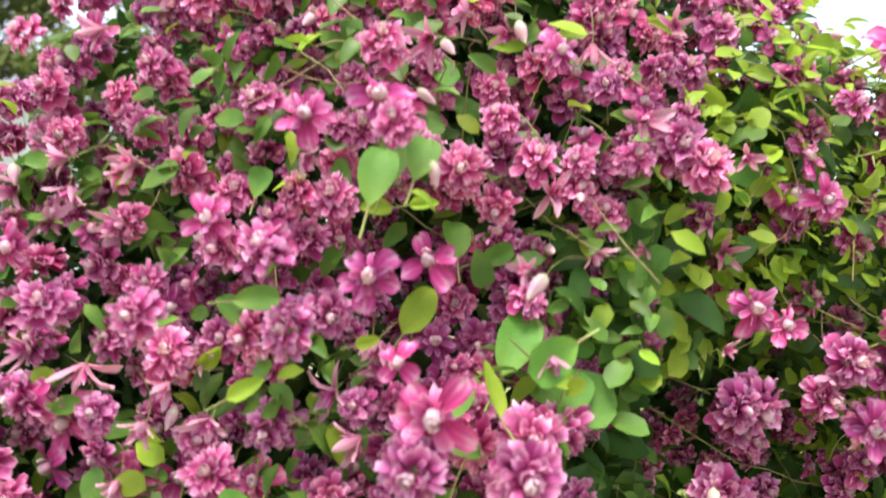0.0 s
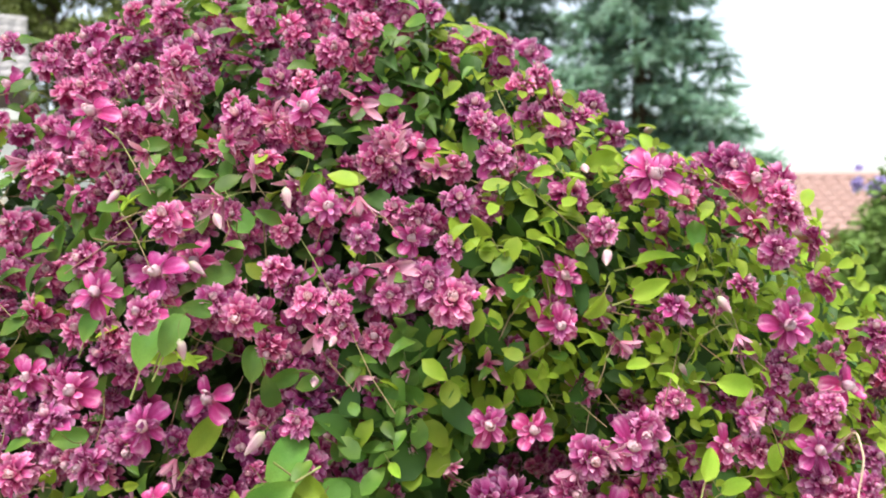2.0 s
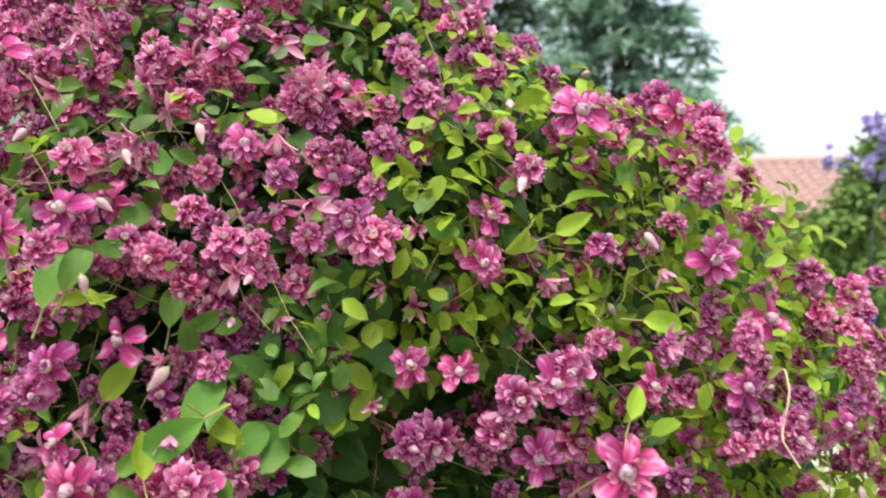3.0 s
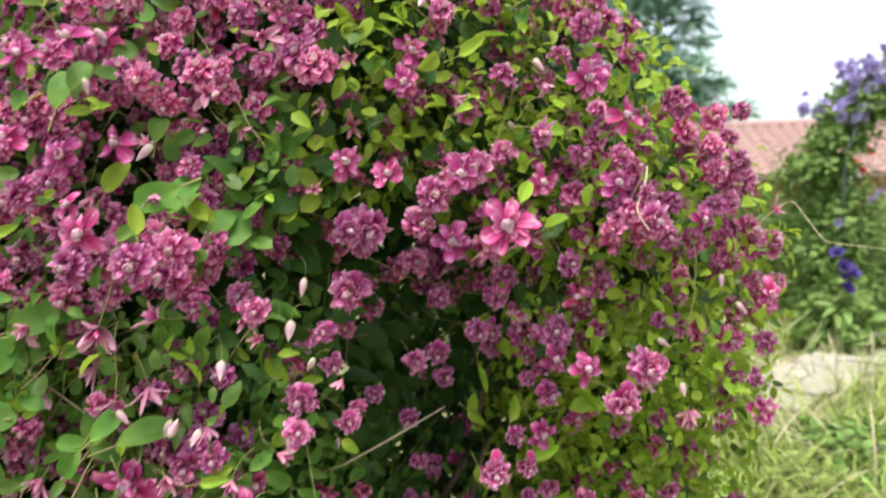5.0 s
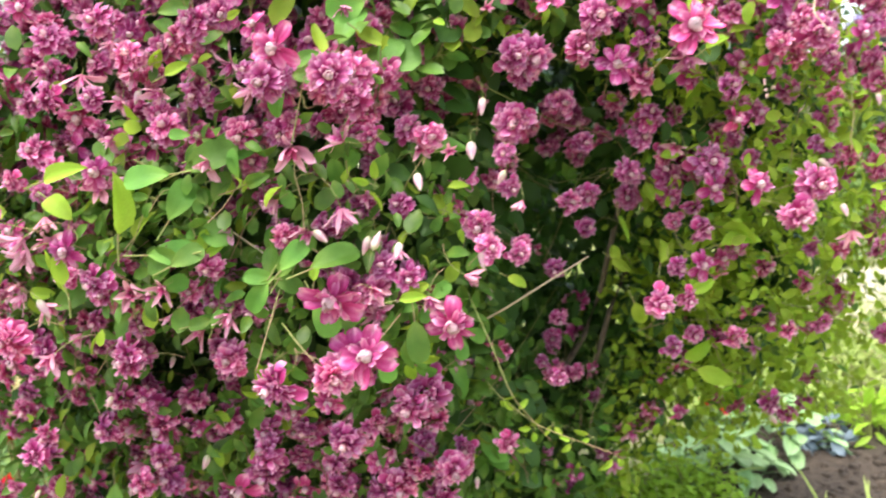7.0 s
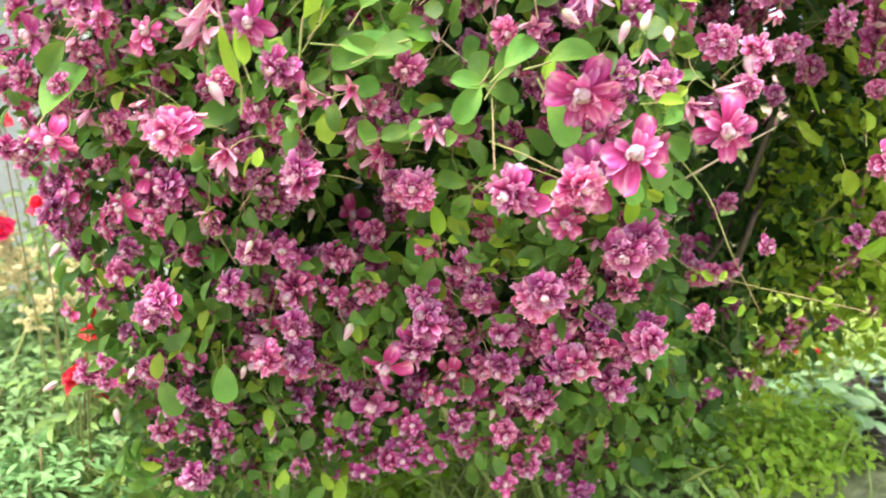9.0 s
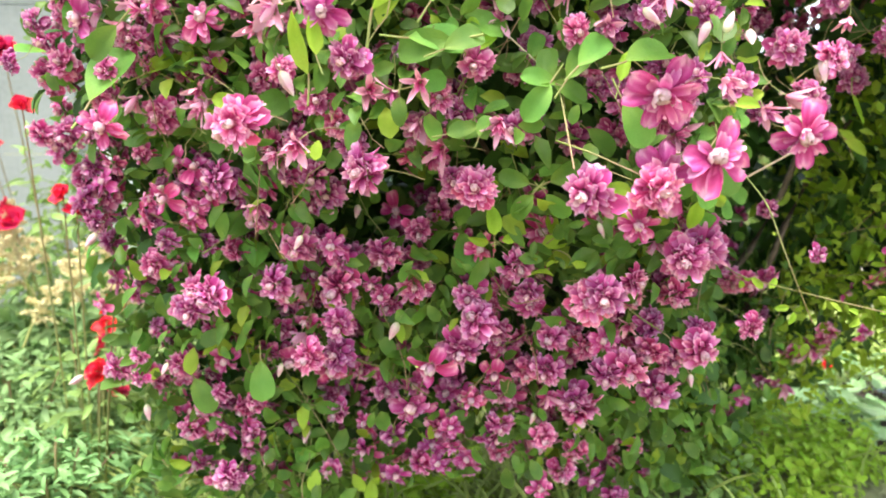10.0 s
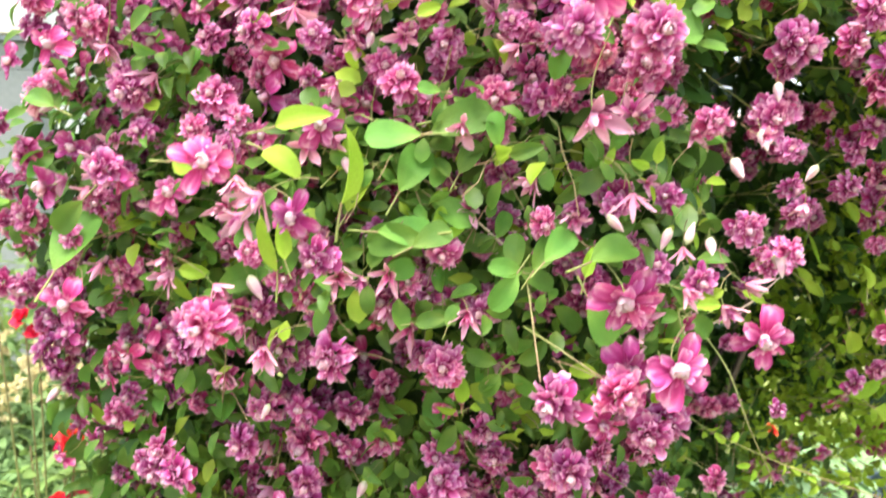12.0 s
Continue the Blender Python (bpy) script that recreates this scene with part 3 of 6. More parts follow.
bloom("full", 0.417, 0.743, 1.784, 0.043)
bloom("full", 0.481, 0.788, 1.793, 0.038)
bloom("bell", 0.293, 0.723, 1.637, 0.037)
bud(0.118, 0.657, 1.636, 0.018)
bud(0.007, 0.633, 1.757, 0.018)
bud(0.018, 0.572, 1.692, 0.018)
bud(0.403, 0.609, 1.773, 0.020)
bloom("full", 0.082, 0.712, 1.641, 0.049)
bloom("full", -0.065, 0.658, 1.672, 0.052)
bloom("full", 0.208, 0.711, 1.593, 0.049)
bloom("full", 0.123, 0.702, 1.569, 0.043)
bloom("full", -0.168, 0.876, 2.002, 0.051)
bloom("full", 0.014, 0.513, 1.492, 0.056)
bloom("full", 0.086, 0.510, 1.492, 0.062)
bloom("open", 0.025, 0.519, 1.526, 0.056)
bloom("full", -0.102, 0.608, 1.489, 0.048)
bloom("bell", 0.032, 0.512, 1.412, 0.060)
bloom("open", 0.065, 0.496, 1.246, 0.067)
bloom("bell", 0.079, 0.537, 1.334, 0.041)
bloom("full", -0.102, 0.575, 1.278, 0.044)
bloom("full", -0.085, 0.588, 1.569, 0.053)
bloom("full", -0.061, 0.612, 1.579, 0.051)
bloom("open", -0.027, 0.585, 1.612, 0.049)
bud(0.248, 0.605, 1.448, 0.021)
bloom("full", 0.314, 0.693, 1.504, 0.073)
bloom("full", 0.404, 0.701, 1.545, 0.061)
bloom("open", 0.439, 0.668, 1.573, 0.051)
bloom("open", 0.424, 0.695, 1.484, 0.050)
bloom("open", 0.495, 0.593, 1.516, 0.065)
bloom("open", 0.608, 0.780, 1.470, 0.053)
bloom("full", 0.582, 0.738, 1.443, 0.044)
bloom("open", 0.645, 0.757, 1.471, 0.040)
bloom("open", 0.544, 0.709, 1.558, 0.042)
bloom("full", 0.689, 0.717, 1.502, 0.061)
bloom("open", 0.767, 0.762, 1.498, 0.040)
bloom("full", 0.826, 0.833, 1.432, 0.055)
bloom("full", 0.837, 0.837, 1.574, 0.046)
bloom("full", 0.798, 0.872, 1.590, 0.069)
bloom("open", 0.644, 0.671, 1.638, 0.043)
bloom("open", 0.605, 0.717, 1.687, 0.052)
bloom("open", 0.369, 0.692, 1.690, 0.041)
bloom("full", 0.395, 0.835, 1.377, 0.044)
bloom("full", 0.394, 0.801, 1.301, 0.045)
bloom("full", 0.397, 0.863, 1.242, 0.042)
bloom("full", 0.471, 0.844, 1.322, 0.043)
bloom("full", 0.518, 0.841, 1.349, 0.044)
bloom("full", 0.565, 0.771, 1.340, 0.063)
bloom("open", 0.563, 0.751, 1.306, 0.041)
bloom("open", 0.598, 0.674, 1.316, 0.046)
bloom("full", 0.681, 0.697, 1.308, 0.062)
bloom("full", 0.642, 0.661, 1.275, 0.056)
bloom("full", 0.529, 0.841, 1.245, 0.036)
bloom("full", 0.554, 0.783, 1.242, 0.047)
bloom("open", 0.543, 0.742, 1.198, 0.046)
bloom("full", 0.506, 0.731, 1.199, 0.037)
bloom("full", 0.476, 0.708, 1.154, 0.053)
bloom("full", 0.523, 0.745, 1.146, 0.038)
bloom("full", 0.527, 0.857, 1.036, 0.042)
bloom("full", 0.560, 0.854, 1.057, 0.042)
bloom("full", 0.612, 0.810, 1.064, 0.045)
bloom("full", 0.691, 0.809, 1.069, 0.036)
bloom("full", 0.739, 0.810, 1.078, 0.044)
bloom("full", 0.719, 0.793, 1.200, 0.034)
bloom("full", 0.809, 0.787, 1.195, 0.042)
bloom("open", 0.856, 0.755, 1.393, 0.040)
bloom("bell", 0.886, 0.821, 1.503, 0.037)
bloom("full", 0.851, 0.875, 1.646, 0.034)
bloom("full", 0.854, 0.790, 1.261, 0.034)
bloom("open", 0.589, 0.739, 1.398, 0.036)
bloom("full", 0.630, 0.793, 1.338, 0.038)
bloom("full", 0.711, 0.769, 1.356, 0.029)
bloom("full", 0.744, 0.791, 1.415, 0.037)
bloom("full", 0.717, 0.751, 1.476, 0.040)
bloom("full", 0.290, 0.820, 1.229, 0.036)
bloom("full", 0.341, 0.832, 1.185, 0.041)
bloom("full", 0.363, 0.808, 1.439, 0.052)
bloom("full", 0.286, 0.691, 1.420, 0.067)
bloom("full", 0.183, 0.610, 1.414, 0.044)
bloom("full", 0.233, 0.619, 1.297, 0.052)
bloom("full", 0.245, 0.549, 1.281, 0.042)
bloom("open", 0.197, 0.494, 1.208, 0.053)
bloom("bell", 0.172, 0.518, 1.228, 0.041)
bloom("full", 0.149, 0.612, 1.082, 0.077)
bloom("full", -0.004, 0.469, 1.158, 0.060)
bloom("full", 0.058, 0.483, 1.159, 0.061)
bloom("full", -0.270, 0.689, 1.422, 0.049)
bloom("full", -0.098, 0.553, 1.624, 0.047)
bloom("full", 0.256, 0.688, 1.714, 0.067)
bloom("full", 0.080, 0.723, 1.724, 0.055)
bloom("full", -0.124, 0.623, 1.153, 0.048)
bloom("full", -0.215, 0.554, 1.170, 0.060)
bloom("full", -0.243, 0.618, 1.281, 0.047)
leaf(0.107, 0.540, 1.565, 0.053)
leaf(0.452, 0.875, 1.232, 0.047, True)
leaf(0.459, 0.604, 1.665, 0.027, True)
bloom("full", -0.102, 0.593, 1.148, 0.057)
bloom("open", 0.047, 0.492, 1.125, 0.040)
bloom("full", 0.128, 0.590, 1.073, 0.064)
bloom("full", 0.036, 0.632, 1.014, 0.072)
bloom("full", -0.273, 0.744, 0.991, 0.063)
bloom("full", -0.340, 0.688, 1.021, 0.056)
bloom("full", -0.227, 0.530, 1.278, 0.048)
bloom("full", -0.241, 0.675, 1.420, 0.063)
bloom("full", -0.113, 0.693, 0.939, 0.069)
bloom("full", 0.172, 0.653, 0.949, 0.061)
bloom("full", -0.266, 0.691, 0.968, 0.052)
bloom("full", 0.249, 0.688, 0.966, 0.042)
bloom("full", 0.526, 1.055, 0.820, 0.067)
bloom("full", 0.682, 0.860, 0.927, 0.043)
bloom("full", 0.768, 0.934, 0.894, 0.040)
bloom("bell", 0.221, 0.569, 1.242, 0.042)
bloom("full", 0.329, 0.698, 1.056, 0.029)
bloom("full", 0.421, 1.046, 0.879, 0.045)
bloom("full", 0.290, 0.696, 1.258, 0.028)
bloom("full", 0.349, 0.890, 1.087, 0.039)
bloom("full", 0.321, 0.972, 0.983, 0.031)
bloom("full", 0.040, 0.586, 1.032, 0.059)
bloom("full", 0.076, 0.606, 1.044, 0.044)
bloom("full", -0.048, 0.658, 1.051, 0.050)
bloom("open", -0.033, 0.670, 1.125, 0.057)
bloom("bell", 0.118, 0.478, 1.255, 0.035)
bloom("open", -0.328, 0.751, 1.064, 0.056)
bloom("bell", -0.272, 0.480, 1.197, 0.047)
bloom("full", -0.345, 0.532, 1.214, 0.053)
bloom("open", -0.506, 0.618, 1.213, 0.050)
bloom("full", -0.480, 0.721, 1.224, 0.060)
bloom("open", -0.247, 0.512, 1.320, 0.047)
bloom("open", -0.402, 0.651, 1.330, 0.050)
bloom("full", -0.471, 0.703, 1.345, 0.047)
bloom("open", -0.397, 0.794, 0.969, 0.048)
bloom("full", -0.279, 0.770, 0.986, 0.054)
bloom("full", -0.195, 0.834, 1.062, 0.048)
bloom("full", -0.194, 0.827, 0.988, 0.049)
bloom("full", -0.154, 0.812, 0.993, 0.048)
bloom("open", -0.151, 0.681, 0.917, 0.057)
bloom("full", -0.115, 0.717, 0.943, 0.040)
bloom("full", -0.103, 0.696, 1.002, 0.050)
bloom("full", -0.065, 0.708, 0.954, 0.043)
bloom("open", -0.176, 0.730, 0.845, 0.061)
bloom("full", -0.138, 0.791, 0.790, 0.057)
bloom("full", -0.099, 0.807, 0.722, 0.050)
bloom("full", -0.057, 0.740, 0.815, 0.046)
bloom("full", -0.053, 0.819, 0.735, 0.042)
bloom("full", 0.009, 0.814, 0.756, 0.058)
bloom("full", 0.070, 0.847, 0.723, 0.052)
bloom("full", 0.066, 0.669, 0.912, 0.052)
bloom("full", 0.037, 0.717, 0.860, 0.052)
bloom("full", 0.052, 0.728, 0.927, 0.044)
bloom("open", 0.151, 0.762, 0.837, 0.047)
bloom("full", 0.153, 0.692, 0.919, 0.043)
bloom("full", 0.189, 0.700, 0.958, 0.043)
bloom("full", 0.179, 0.872, 0.740, 0.039)
bloom("full", 0.177, 0.869, 0.698, 0.040)
bloom("full", -0.402, 0.775, 0.787, 0.052)
bloom("open", -0.347, 0.802, 0.788, 0.041)
bloom("full", -0.391, 0.756, 0.838, 0.039)
bloom("full", -0.429, 0.728, 0.862, 0.034)
bloom("full", -0.325, 0.785, 0.890, 0.048)
bloom("full", -0.369, 0.801, 0.892, 0.048)
bloom("full", -0.302, 0.817, 0.913, 0.045)
bloom("full", -0.263, 0.793, 0.939, 0.048)
bloom("full", -0.233, 0.805, 0.935, 0.036)
bloom("full", -0.276, 0.826, 0.859, 0.042)
bloom("full", -0.289, 0.796, 0.810, 0.049)
bloom("full", -0.429, 0.723, 0.742, 0.046)
bloom("full", -0.459, 0.786, 0.776, 0.033)
bloom("full", -0.474, 0.728, 0.979, 0.044)
bloom("full", -0.444, 0.699, 1.010, 0.043)
bloom("full", -0.494, 0.746, 1.065, 0.041)
bloom("full", -0.448, 0.764, 1.056, 0.042)
bloom("full", -0.615, 0.850, 1.056, 0.049)
bloom("full", -0.534, 0.730, 0.914, 0.034)
bloom("full", -0.533, 0.724, 0.884, 0.030)
bloom("open", -0.582, 0.739, 0.981, 0.030)
bloom("full", -0.262, 0.817, 1.031, 0.048)
bloom("full", -0.203, 0.845, 1.026, 0.041)
bloom("full", -0.161, 0.637, 1.211, 0.057)
bloom("full", -0.509, 0.797, 1.126, 0.046)
bloom("full", -0.599, 0.784, 1.157, 0.046)
bloom("full", -0.657, 0.818, 1.177, 0.047)
bloom("full", -0.676, 0.874, 1.234, 0.049)
bloom("full", -0.522, 0.760, 1.174, 0.037)
bloom("full", -0.629, 0.669, 1.284, 0.033)
bloom("full", -0.426, 0.729, 1.250, 0.042)
bloom("full", -0.305, 0.599, 1.273, 0.036)
bloom("full", 0.041, 0.666, 1.298, 0.032)
bloom("full", 0.070, 0.571, 1.325, 0.034)
bloom("full", 0.283, 0.663, 1.249, 0.039)
bloom("full", 0.363, 0.767, 1.299, 0.043)
bloom("full", 0.344, 0.995, 0.953, 0.056)
bloom("full", 0.378, 0.971, 0.960, 0.046)
bloom("full", 0.525, 1.016, 0.857, 0.058)
bloom("full", 0.478, 1.033, 0.814, 0.049)
bloom("full", -0.583, 0.823, 1.366, 0.046)
bloom("full", -0.560, 0.704, 1.328, 0.034)
leaf(-0.511, 0.643, 1.303, 0.050)
leaf(-0.503, 0.789, 0.894, 0.040)
bud(-0.657, 0.806, 0.852, 0.021)
bloom("full", -0.351, 0.657, 1.434, 0.055)
bloom("full", 0.013, 0.720, 1.387, 0.041)
bloom("bell", -0.294, 0.498, 1.318, 0.046)
bloom("open", -0.456, 0.653, 1.349, 0.037)
bloom("full", -0.433, 0.749, 1.254, 0.049)
bloom("full", -0.622, 0.773, 1.200, 0.051)
bloom("full", -0.496, 0.777, 1.164, 0.044)
bud(0.249, 0.578, 1.271, 0.024)
bloom("full", -0.363, 0.614, 1.400, 0.035)
bloom("full", -0.522, 0.676, 1.275, 0.039)
leaf(-0.542, 0.659, 1.431, 0.049)
leaf(-0.152, 0.581, 1.397, 0.043)
bloom("full", -0.336, 0.792, 1.819, 0.054)
bloom("full", -0.248, 0.733, 1.789, 0.048)
bloom("full", -0.316, 0.673, 1.536, 0.044)
bloom("full", -0.353, 0.729, 1.443, 0.048)
bloom("full", -0.190, 0.564, 1.578, 0.048)
bloom("full", -0.101, 0.666, 1.479, 0.051)
bloom("full", -0.034, 0.604, 1.509, 0.037)
bloom("open", -0.001, 0.544, 1.556, 0.031)
bloom("full", -0.237, 0.610, 1.494, 0.040)
bloom("full", -0.254, 0.764, 1.426, 0.045)
bloom("bell", 0.105, 0.534, 1.561, 0.029)
bloom("open", -0.336, 0.659, 1.618, 0.043)
bloom("full", -0.308, 0.699, 1.577, 0.046)
bloom("full", 0.210, 0.901, 2.049, 0.058)
bloom("open", -0.320, 0.765, 1.823, 0.047)
bloom("open", 0.079, 0.523, 1.168, 0.070)
bloom("bell", -0.316, 0.591, 1.344, 0.041)
bloom("full", -0.296, 0.786, 0.722, 0.041)
bloom("full", 0.276, 0.616, 1.344, 0.036)
bloom("full", -0.445, 0.665, 1.440, 0.059)
bloom("full", -0.356, 0.670, 1.496, 0.046)
bloom("open", -0.284, 0.658, 1.472, 0.052)
bloom("full", 0.016, 0.577, 1.494, 0.059)
bloom("full", 0.098, 0.583, 1.496, 0.062)
bloom("full", 0.292, 0.678, 1.505, 0.055)
bloom("open", -0.536, 0.686, 1.489, 0.044)
bloom("open", -0.420, 0.670, 1.492, 0.037)
bloom("full", 0.270, 0.615, 1.385, 0.034)
bloom("full", 0.454, 0.801, 1.332, 0.046)
bloom("full", -0.332, 0.620, 1.381, 0.036)
bloom("full", -0.433, 0.660, 1.395, 0.037)
bloom("full", 0.097, 0.570, 1.469, 0.058)
spray(0.02, 0.80, 1.79, 4, 0.044, False, (0.1, -0.9, 0.4))
spray(0.02, 0.578, 1.50, 3, 0.045, False, (0.0, -0.8, 0.6))
bloom("open", -0.391, 0.801, 1.010, 0.050)
bloom("open", -0.223, 0.777, 1.031, 0.050)
bloom("open", -0.190, 0.833, 0.936, 0.050)
bloom("open", -0.338, 0.750, 0.898, 0.050)
bloom("open", -0.289, 0.774, 0.877, 0.050)
bloom("full", -0.454, 0.702, 0.983, 0.050)
bloom("full", -0.601, 0.824, 1.048, 0.050)
bloom("full", 0.001, 0.747, 0.793, 0.050)
bloom("full", 0.052, 0.768, 0.763, 0.050)
bloom("full", -0.412, 0.696, 0.761, 0.050)
bloom("full", 0.118, 0.806, 0.668, 0.050)
bloom("full", 0.314, 1.001, 0.783, 0.050)
bloom("full", 0.345, 0.938, 0.965, 0.050)
bloom("full", -0.628, 0.816, 1.141, 0.050)
bloom("full", -0.446, 0.589, 1.360, 0.050)
bloom("open", -0.550, 0.676, 1.333, 0.050)
bloom("full", -0.463, 0.770, 1.283, 0.050)
bloom("full", -0.588, 0.828, 1.145, 0.050)
bloom("open", -0.314, 0.469, 1.371, 0.050)
bloom("full", -0.599, 0.742, 1.367, 0.050)
bloom("open", 0.104, 0.458, 1.190, 0.062)
bloom("open", -0.227, 0.572, 1.406, 0.050)
# single leaves, buds and half-open flowers that stand out: place, length, and the way the tip points
leaflet(0.022, 0.780, 1.841, 0.045, 55)
leaflet(-0.007, 0.764, 1.847, 0.036, 100)
leaflet(0.019, 0.729, 1.798, 0.041, -60)
leaflet(0.022, 0.731, 1.695, 0.038, -80)
leaflet(-0.017, 0.623, 1.696, 0.044, 80)
leaflet(-0.030, 0.635, 1.662, 0.035, 200, True)
leaflet(0.012, 0.610, 1.669, 0.028, 10, True)
leaflet(0.040, 0.700, 1.642, 0.047, 85)
leaflet(0.092, 0.637, 1.559, 0.061, 75)
leaflet(0.216, 0.900, 1.929, 0.047, 80)
leaflet(0.407, 0.680, 1.713, 0.043, 200, True)
leaflet(0.460, 0.689, 1.728, 0.045, 20, True)
leaflet(0.445, 0.677, 1.655, 0.027, 180, True)
leaflet(0.425, 0.811, 1.860, 0.052, 25, True)
leaflet(0.385, 0.769, 1.833, 0.033, 60, True)
leaflet(0.522, 0.684, 1.550, 0.045, 70, True)
leaflet(0.225, 0.728, 1.561, 0.023, -40, True)
leaflet(0.203, 0.643, 1.548, 0.024, -60, True)
leaflet(0.084, 0.774, 1.835, 0.048, 190, True)
leaflet(0.524, 0.773, 1.612, 0.042, 20, True)
leaflet(0.348, 0.762, 1.652, 0.036, 100, True)
leaflet(-0.042, 0.558, 1.239, 0.044, 235)
leaflet(-0.007, 0.572, 1.250, 0.039, -15)
leaflet(0.010, 0.551, 1.288, 0.043, 50)
leaflet(-0.029, 0.585, 1.277, 0.040, 100)
leaflet(-0.040, 0.564, 1.262, 0.037, 180)
leaflet(-0.037, 0.625, 1.300, 0.032, 70)
leaflet(0.150, 0.551, 1.171, 0.050, -85)
leaflet(-0.068, 0.608, 1.421, 0.063, 20)
leaflet(-0.198, 0.560, 1.366, 0.082, 65, True)
leaflet(-0.259, 0.530, 1.373, 0.052, -40, True)
leaflet(-0.142, 0.560, 1.299, 0.055, 0)
leaflet(-0.136, 0.594, 1.361, 0.056, 60)
leaflet(-0.116, 0.559, 1.210, 0.033, 10)
leaflet(-0.236, 0.518, 1.410, 0.058, 15, True)
leaflet(-0.192, 0.598, 1.336, 0.050, 70, True)
leaflet(-0.199, 0.627, 1.472, 0.036, -80, True)
leaflet(0.158, 0.528, 1.243, 0.030, 20, True)
leaflet(-0.260, 0.512, 1.298, 0.040, 100, True)
leaflet(-0.097, 0.586, 1.319, 0.055, -50)
leaflet(0.064, 0.540, 1.285, 0.060, 30)
leaflet(-0.374, 0.726, 0.880, 0.051, -85)
leaflet(0.278, 0.679, 1.208, 0.032, -40, True)
leaflet(0.616, 0.789, 1.234, 0.061, 0, True)
leaflet(0.592, 0.864, 0.977, 0.067, -25, True)
leaflet(-0.156, 0.557, 1.293, 0.058, 185)
leaflet(-0.117, 0.543, 1.297, 0.042, 40)
leaflet(0.000, 0.564, 1.280, 0.044, 60)
leaflet(-0.060, 0.619, 1.279, 0.040, 170)
leaflet(-0.117, 0.550, 1.212, 0.029, 190)
leaflet(-0.096, 0.553, 1.216, 0.025, 85)
leaflet(-0.108, 0.704, 1.060, 0.048, -80)
leaflet(0.039, 0.539, 1.275, 0.036, 80, True)
leaflet(0.047, 0.520, 1.218, 0.047, -65)
leaflet(0.115, 0.513, 1.154, 0.034, -85)
leaflet(0.155, 0.515, 1.237, 0.037, 20, True)
leaflet(-0.331, 0.637, 1.234, 0.048, 30)
leaflet(0.037, 0.616, 1.197, 0.040, -30)
leaflet(-0.266, 0.533, 1.294, 0.063, 85, True)
leaflet(-0.400, 0.783, 0.857, 0.048, -80)
leaflet(-0.403, 0.749, 1.080, 0.052, 50)
leaflet(-0.365, 0.757, 1.074, 0.036, -40)
leaflet(-0.458, 0.742, 0.853, 0.051, -60)
leaflet(-0.557, 0.817, 0.936, 0.041, 20)
leaflet(-0.524, 0.680, 1.272, 0.077, 80)
leaflet(-0.471, 0.733, 1.288, 0.068, 20, True)
leaflet(-0.025, 0.596, 1.689, 0.052, 80)
leaflet(0.012, 0.599, 1.672, 0.029, -10, True)
leaflet(0.000, 0.650, 1.711, 0.032, 0)
leaflet(-0.188, 0.693, 1.475, 0.055, 15, True)
leaflet(-0.119, 0.600, 1.521, 0.036, 35, True)
leaflet(-0.142, 0.639, 1.575, 0.036, 110)
leaflet(-0.114, 0.602, 1.590, 0.035, 15)
leaflet(0.062, 0.683, 1.616, 0.034, -70)
leaflet(0.062, 0.565, 1.533, 0.048, 60, True)
leaflet(0.138, 0.633, 1.517, 0.048, 70)
leaflet(0.228, 0.715, 1.551, 0.040, -65, True)
leaflet(0.076, 0.688, 1.628, 0.034, 20)
leaflet(-0.134, 0.679, 1.683, 0.032, 80)
leaflet(0.013, 0.756, 1.740, 0.037, -80)
leaflet(0.203, 0.706, 1.622, 0.036, 40)
leaflet(-0.158, 0.635, 1.539, 0.035, 60, True)
leaflet(-0.022, 0.550, 1.569, 0.022, 20, True)
leaflet(0.349, 0.746, 1.617, 0.040, 100, True)
leaflet(0.150, 0.681, 1.552, 0.032, -20)
leaflet(0.138, 0.643, 1.515, 0.076, -20)
leaflet(0.602, 0.742, 1.517, 0.039, 40, True)
leaflet(0.564, 0.730, 1.506, 0.038, 10, True)
leaflet(0.119, 0.626, 1.535, 0.048, -30, True)
leaflet(0.011, 0.632, 1.585, 0.054, 60, True)
leaflet(0.207, 0.713, 1.559, 0.046, -50, True)
leaflet(0.003, 0.691, 1.736, 0.045, 30)
leaflet(0.007, 0.729, 1.716, 0.051, -70)
leaflet(0.009, 0.576, 1.702, 0.043, 75)
leaflet(0.215, 0.709, 1.551, 0.036, -30, True)
leaflet(0.250, 0.698, 1.561, 0.038, 70, True)
leaflet(0.313, 0.808, 1.861, 0.041, 0, True)
leaflet(0.306, 0.829, 1.881, 0.042, 10, True)
leaflet(0.287, 0.755, 1.789, 0.038, 130, True)
leaflet(0.336, 0.749, 1.765, 0.038, 20, True)
leaflet(0.480, 0.761, 1.752, 0.053, 10, True)
leaflet(0.553, 0.699, 1.628, 0.048, 0, True)
leaflet(-0.085, 0.578, 1.411, 0.066, 25)
leaflet(-0.062, 0.665, 1.355, 0.051, 50)
leaflet(-0.141, 0.617, 1.359, 0.054, 100)
leaflet(-0.199, 0.619, 1.377, 0.054, 60, True)
leaflet(-0.352, 0.575, 1.366, 0.059, 0, True)
leaflet(-0.155, 0.551, 1.395, 0.052, 170)
leaflet(0.614, 0.791, 1.223, 0.062, 0, True)
leaflet(0.552, 0.760, 1.162, 0.051, 20, True)
leaflet(0.442, 0.869, 1.198, 0.049, 90, True)
leaflet(0.448, 0.846, 1.180, 0.039, -40, True)
leaflet(0.507, 0.818, 1.209, 0.052, 60, True)
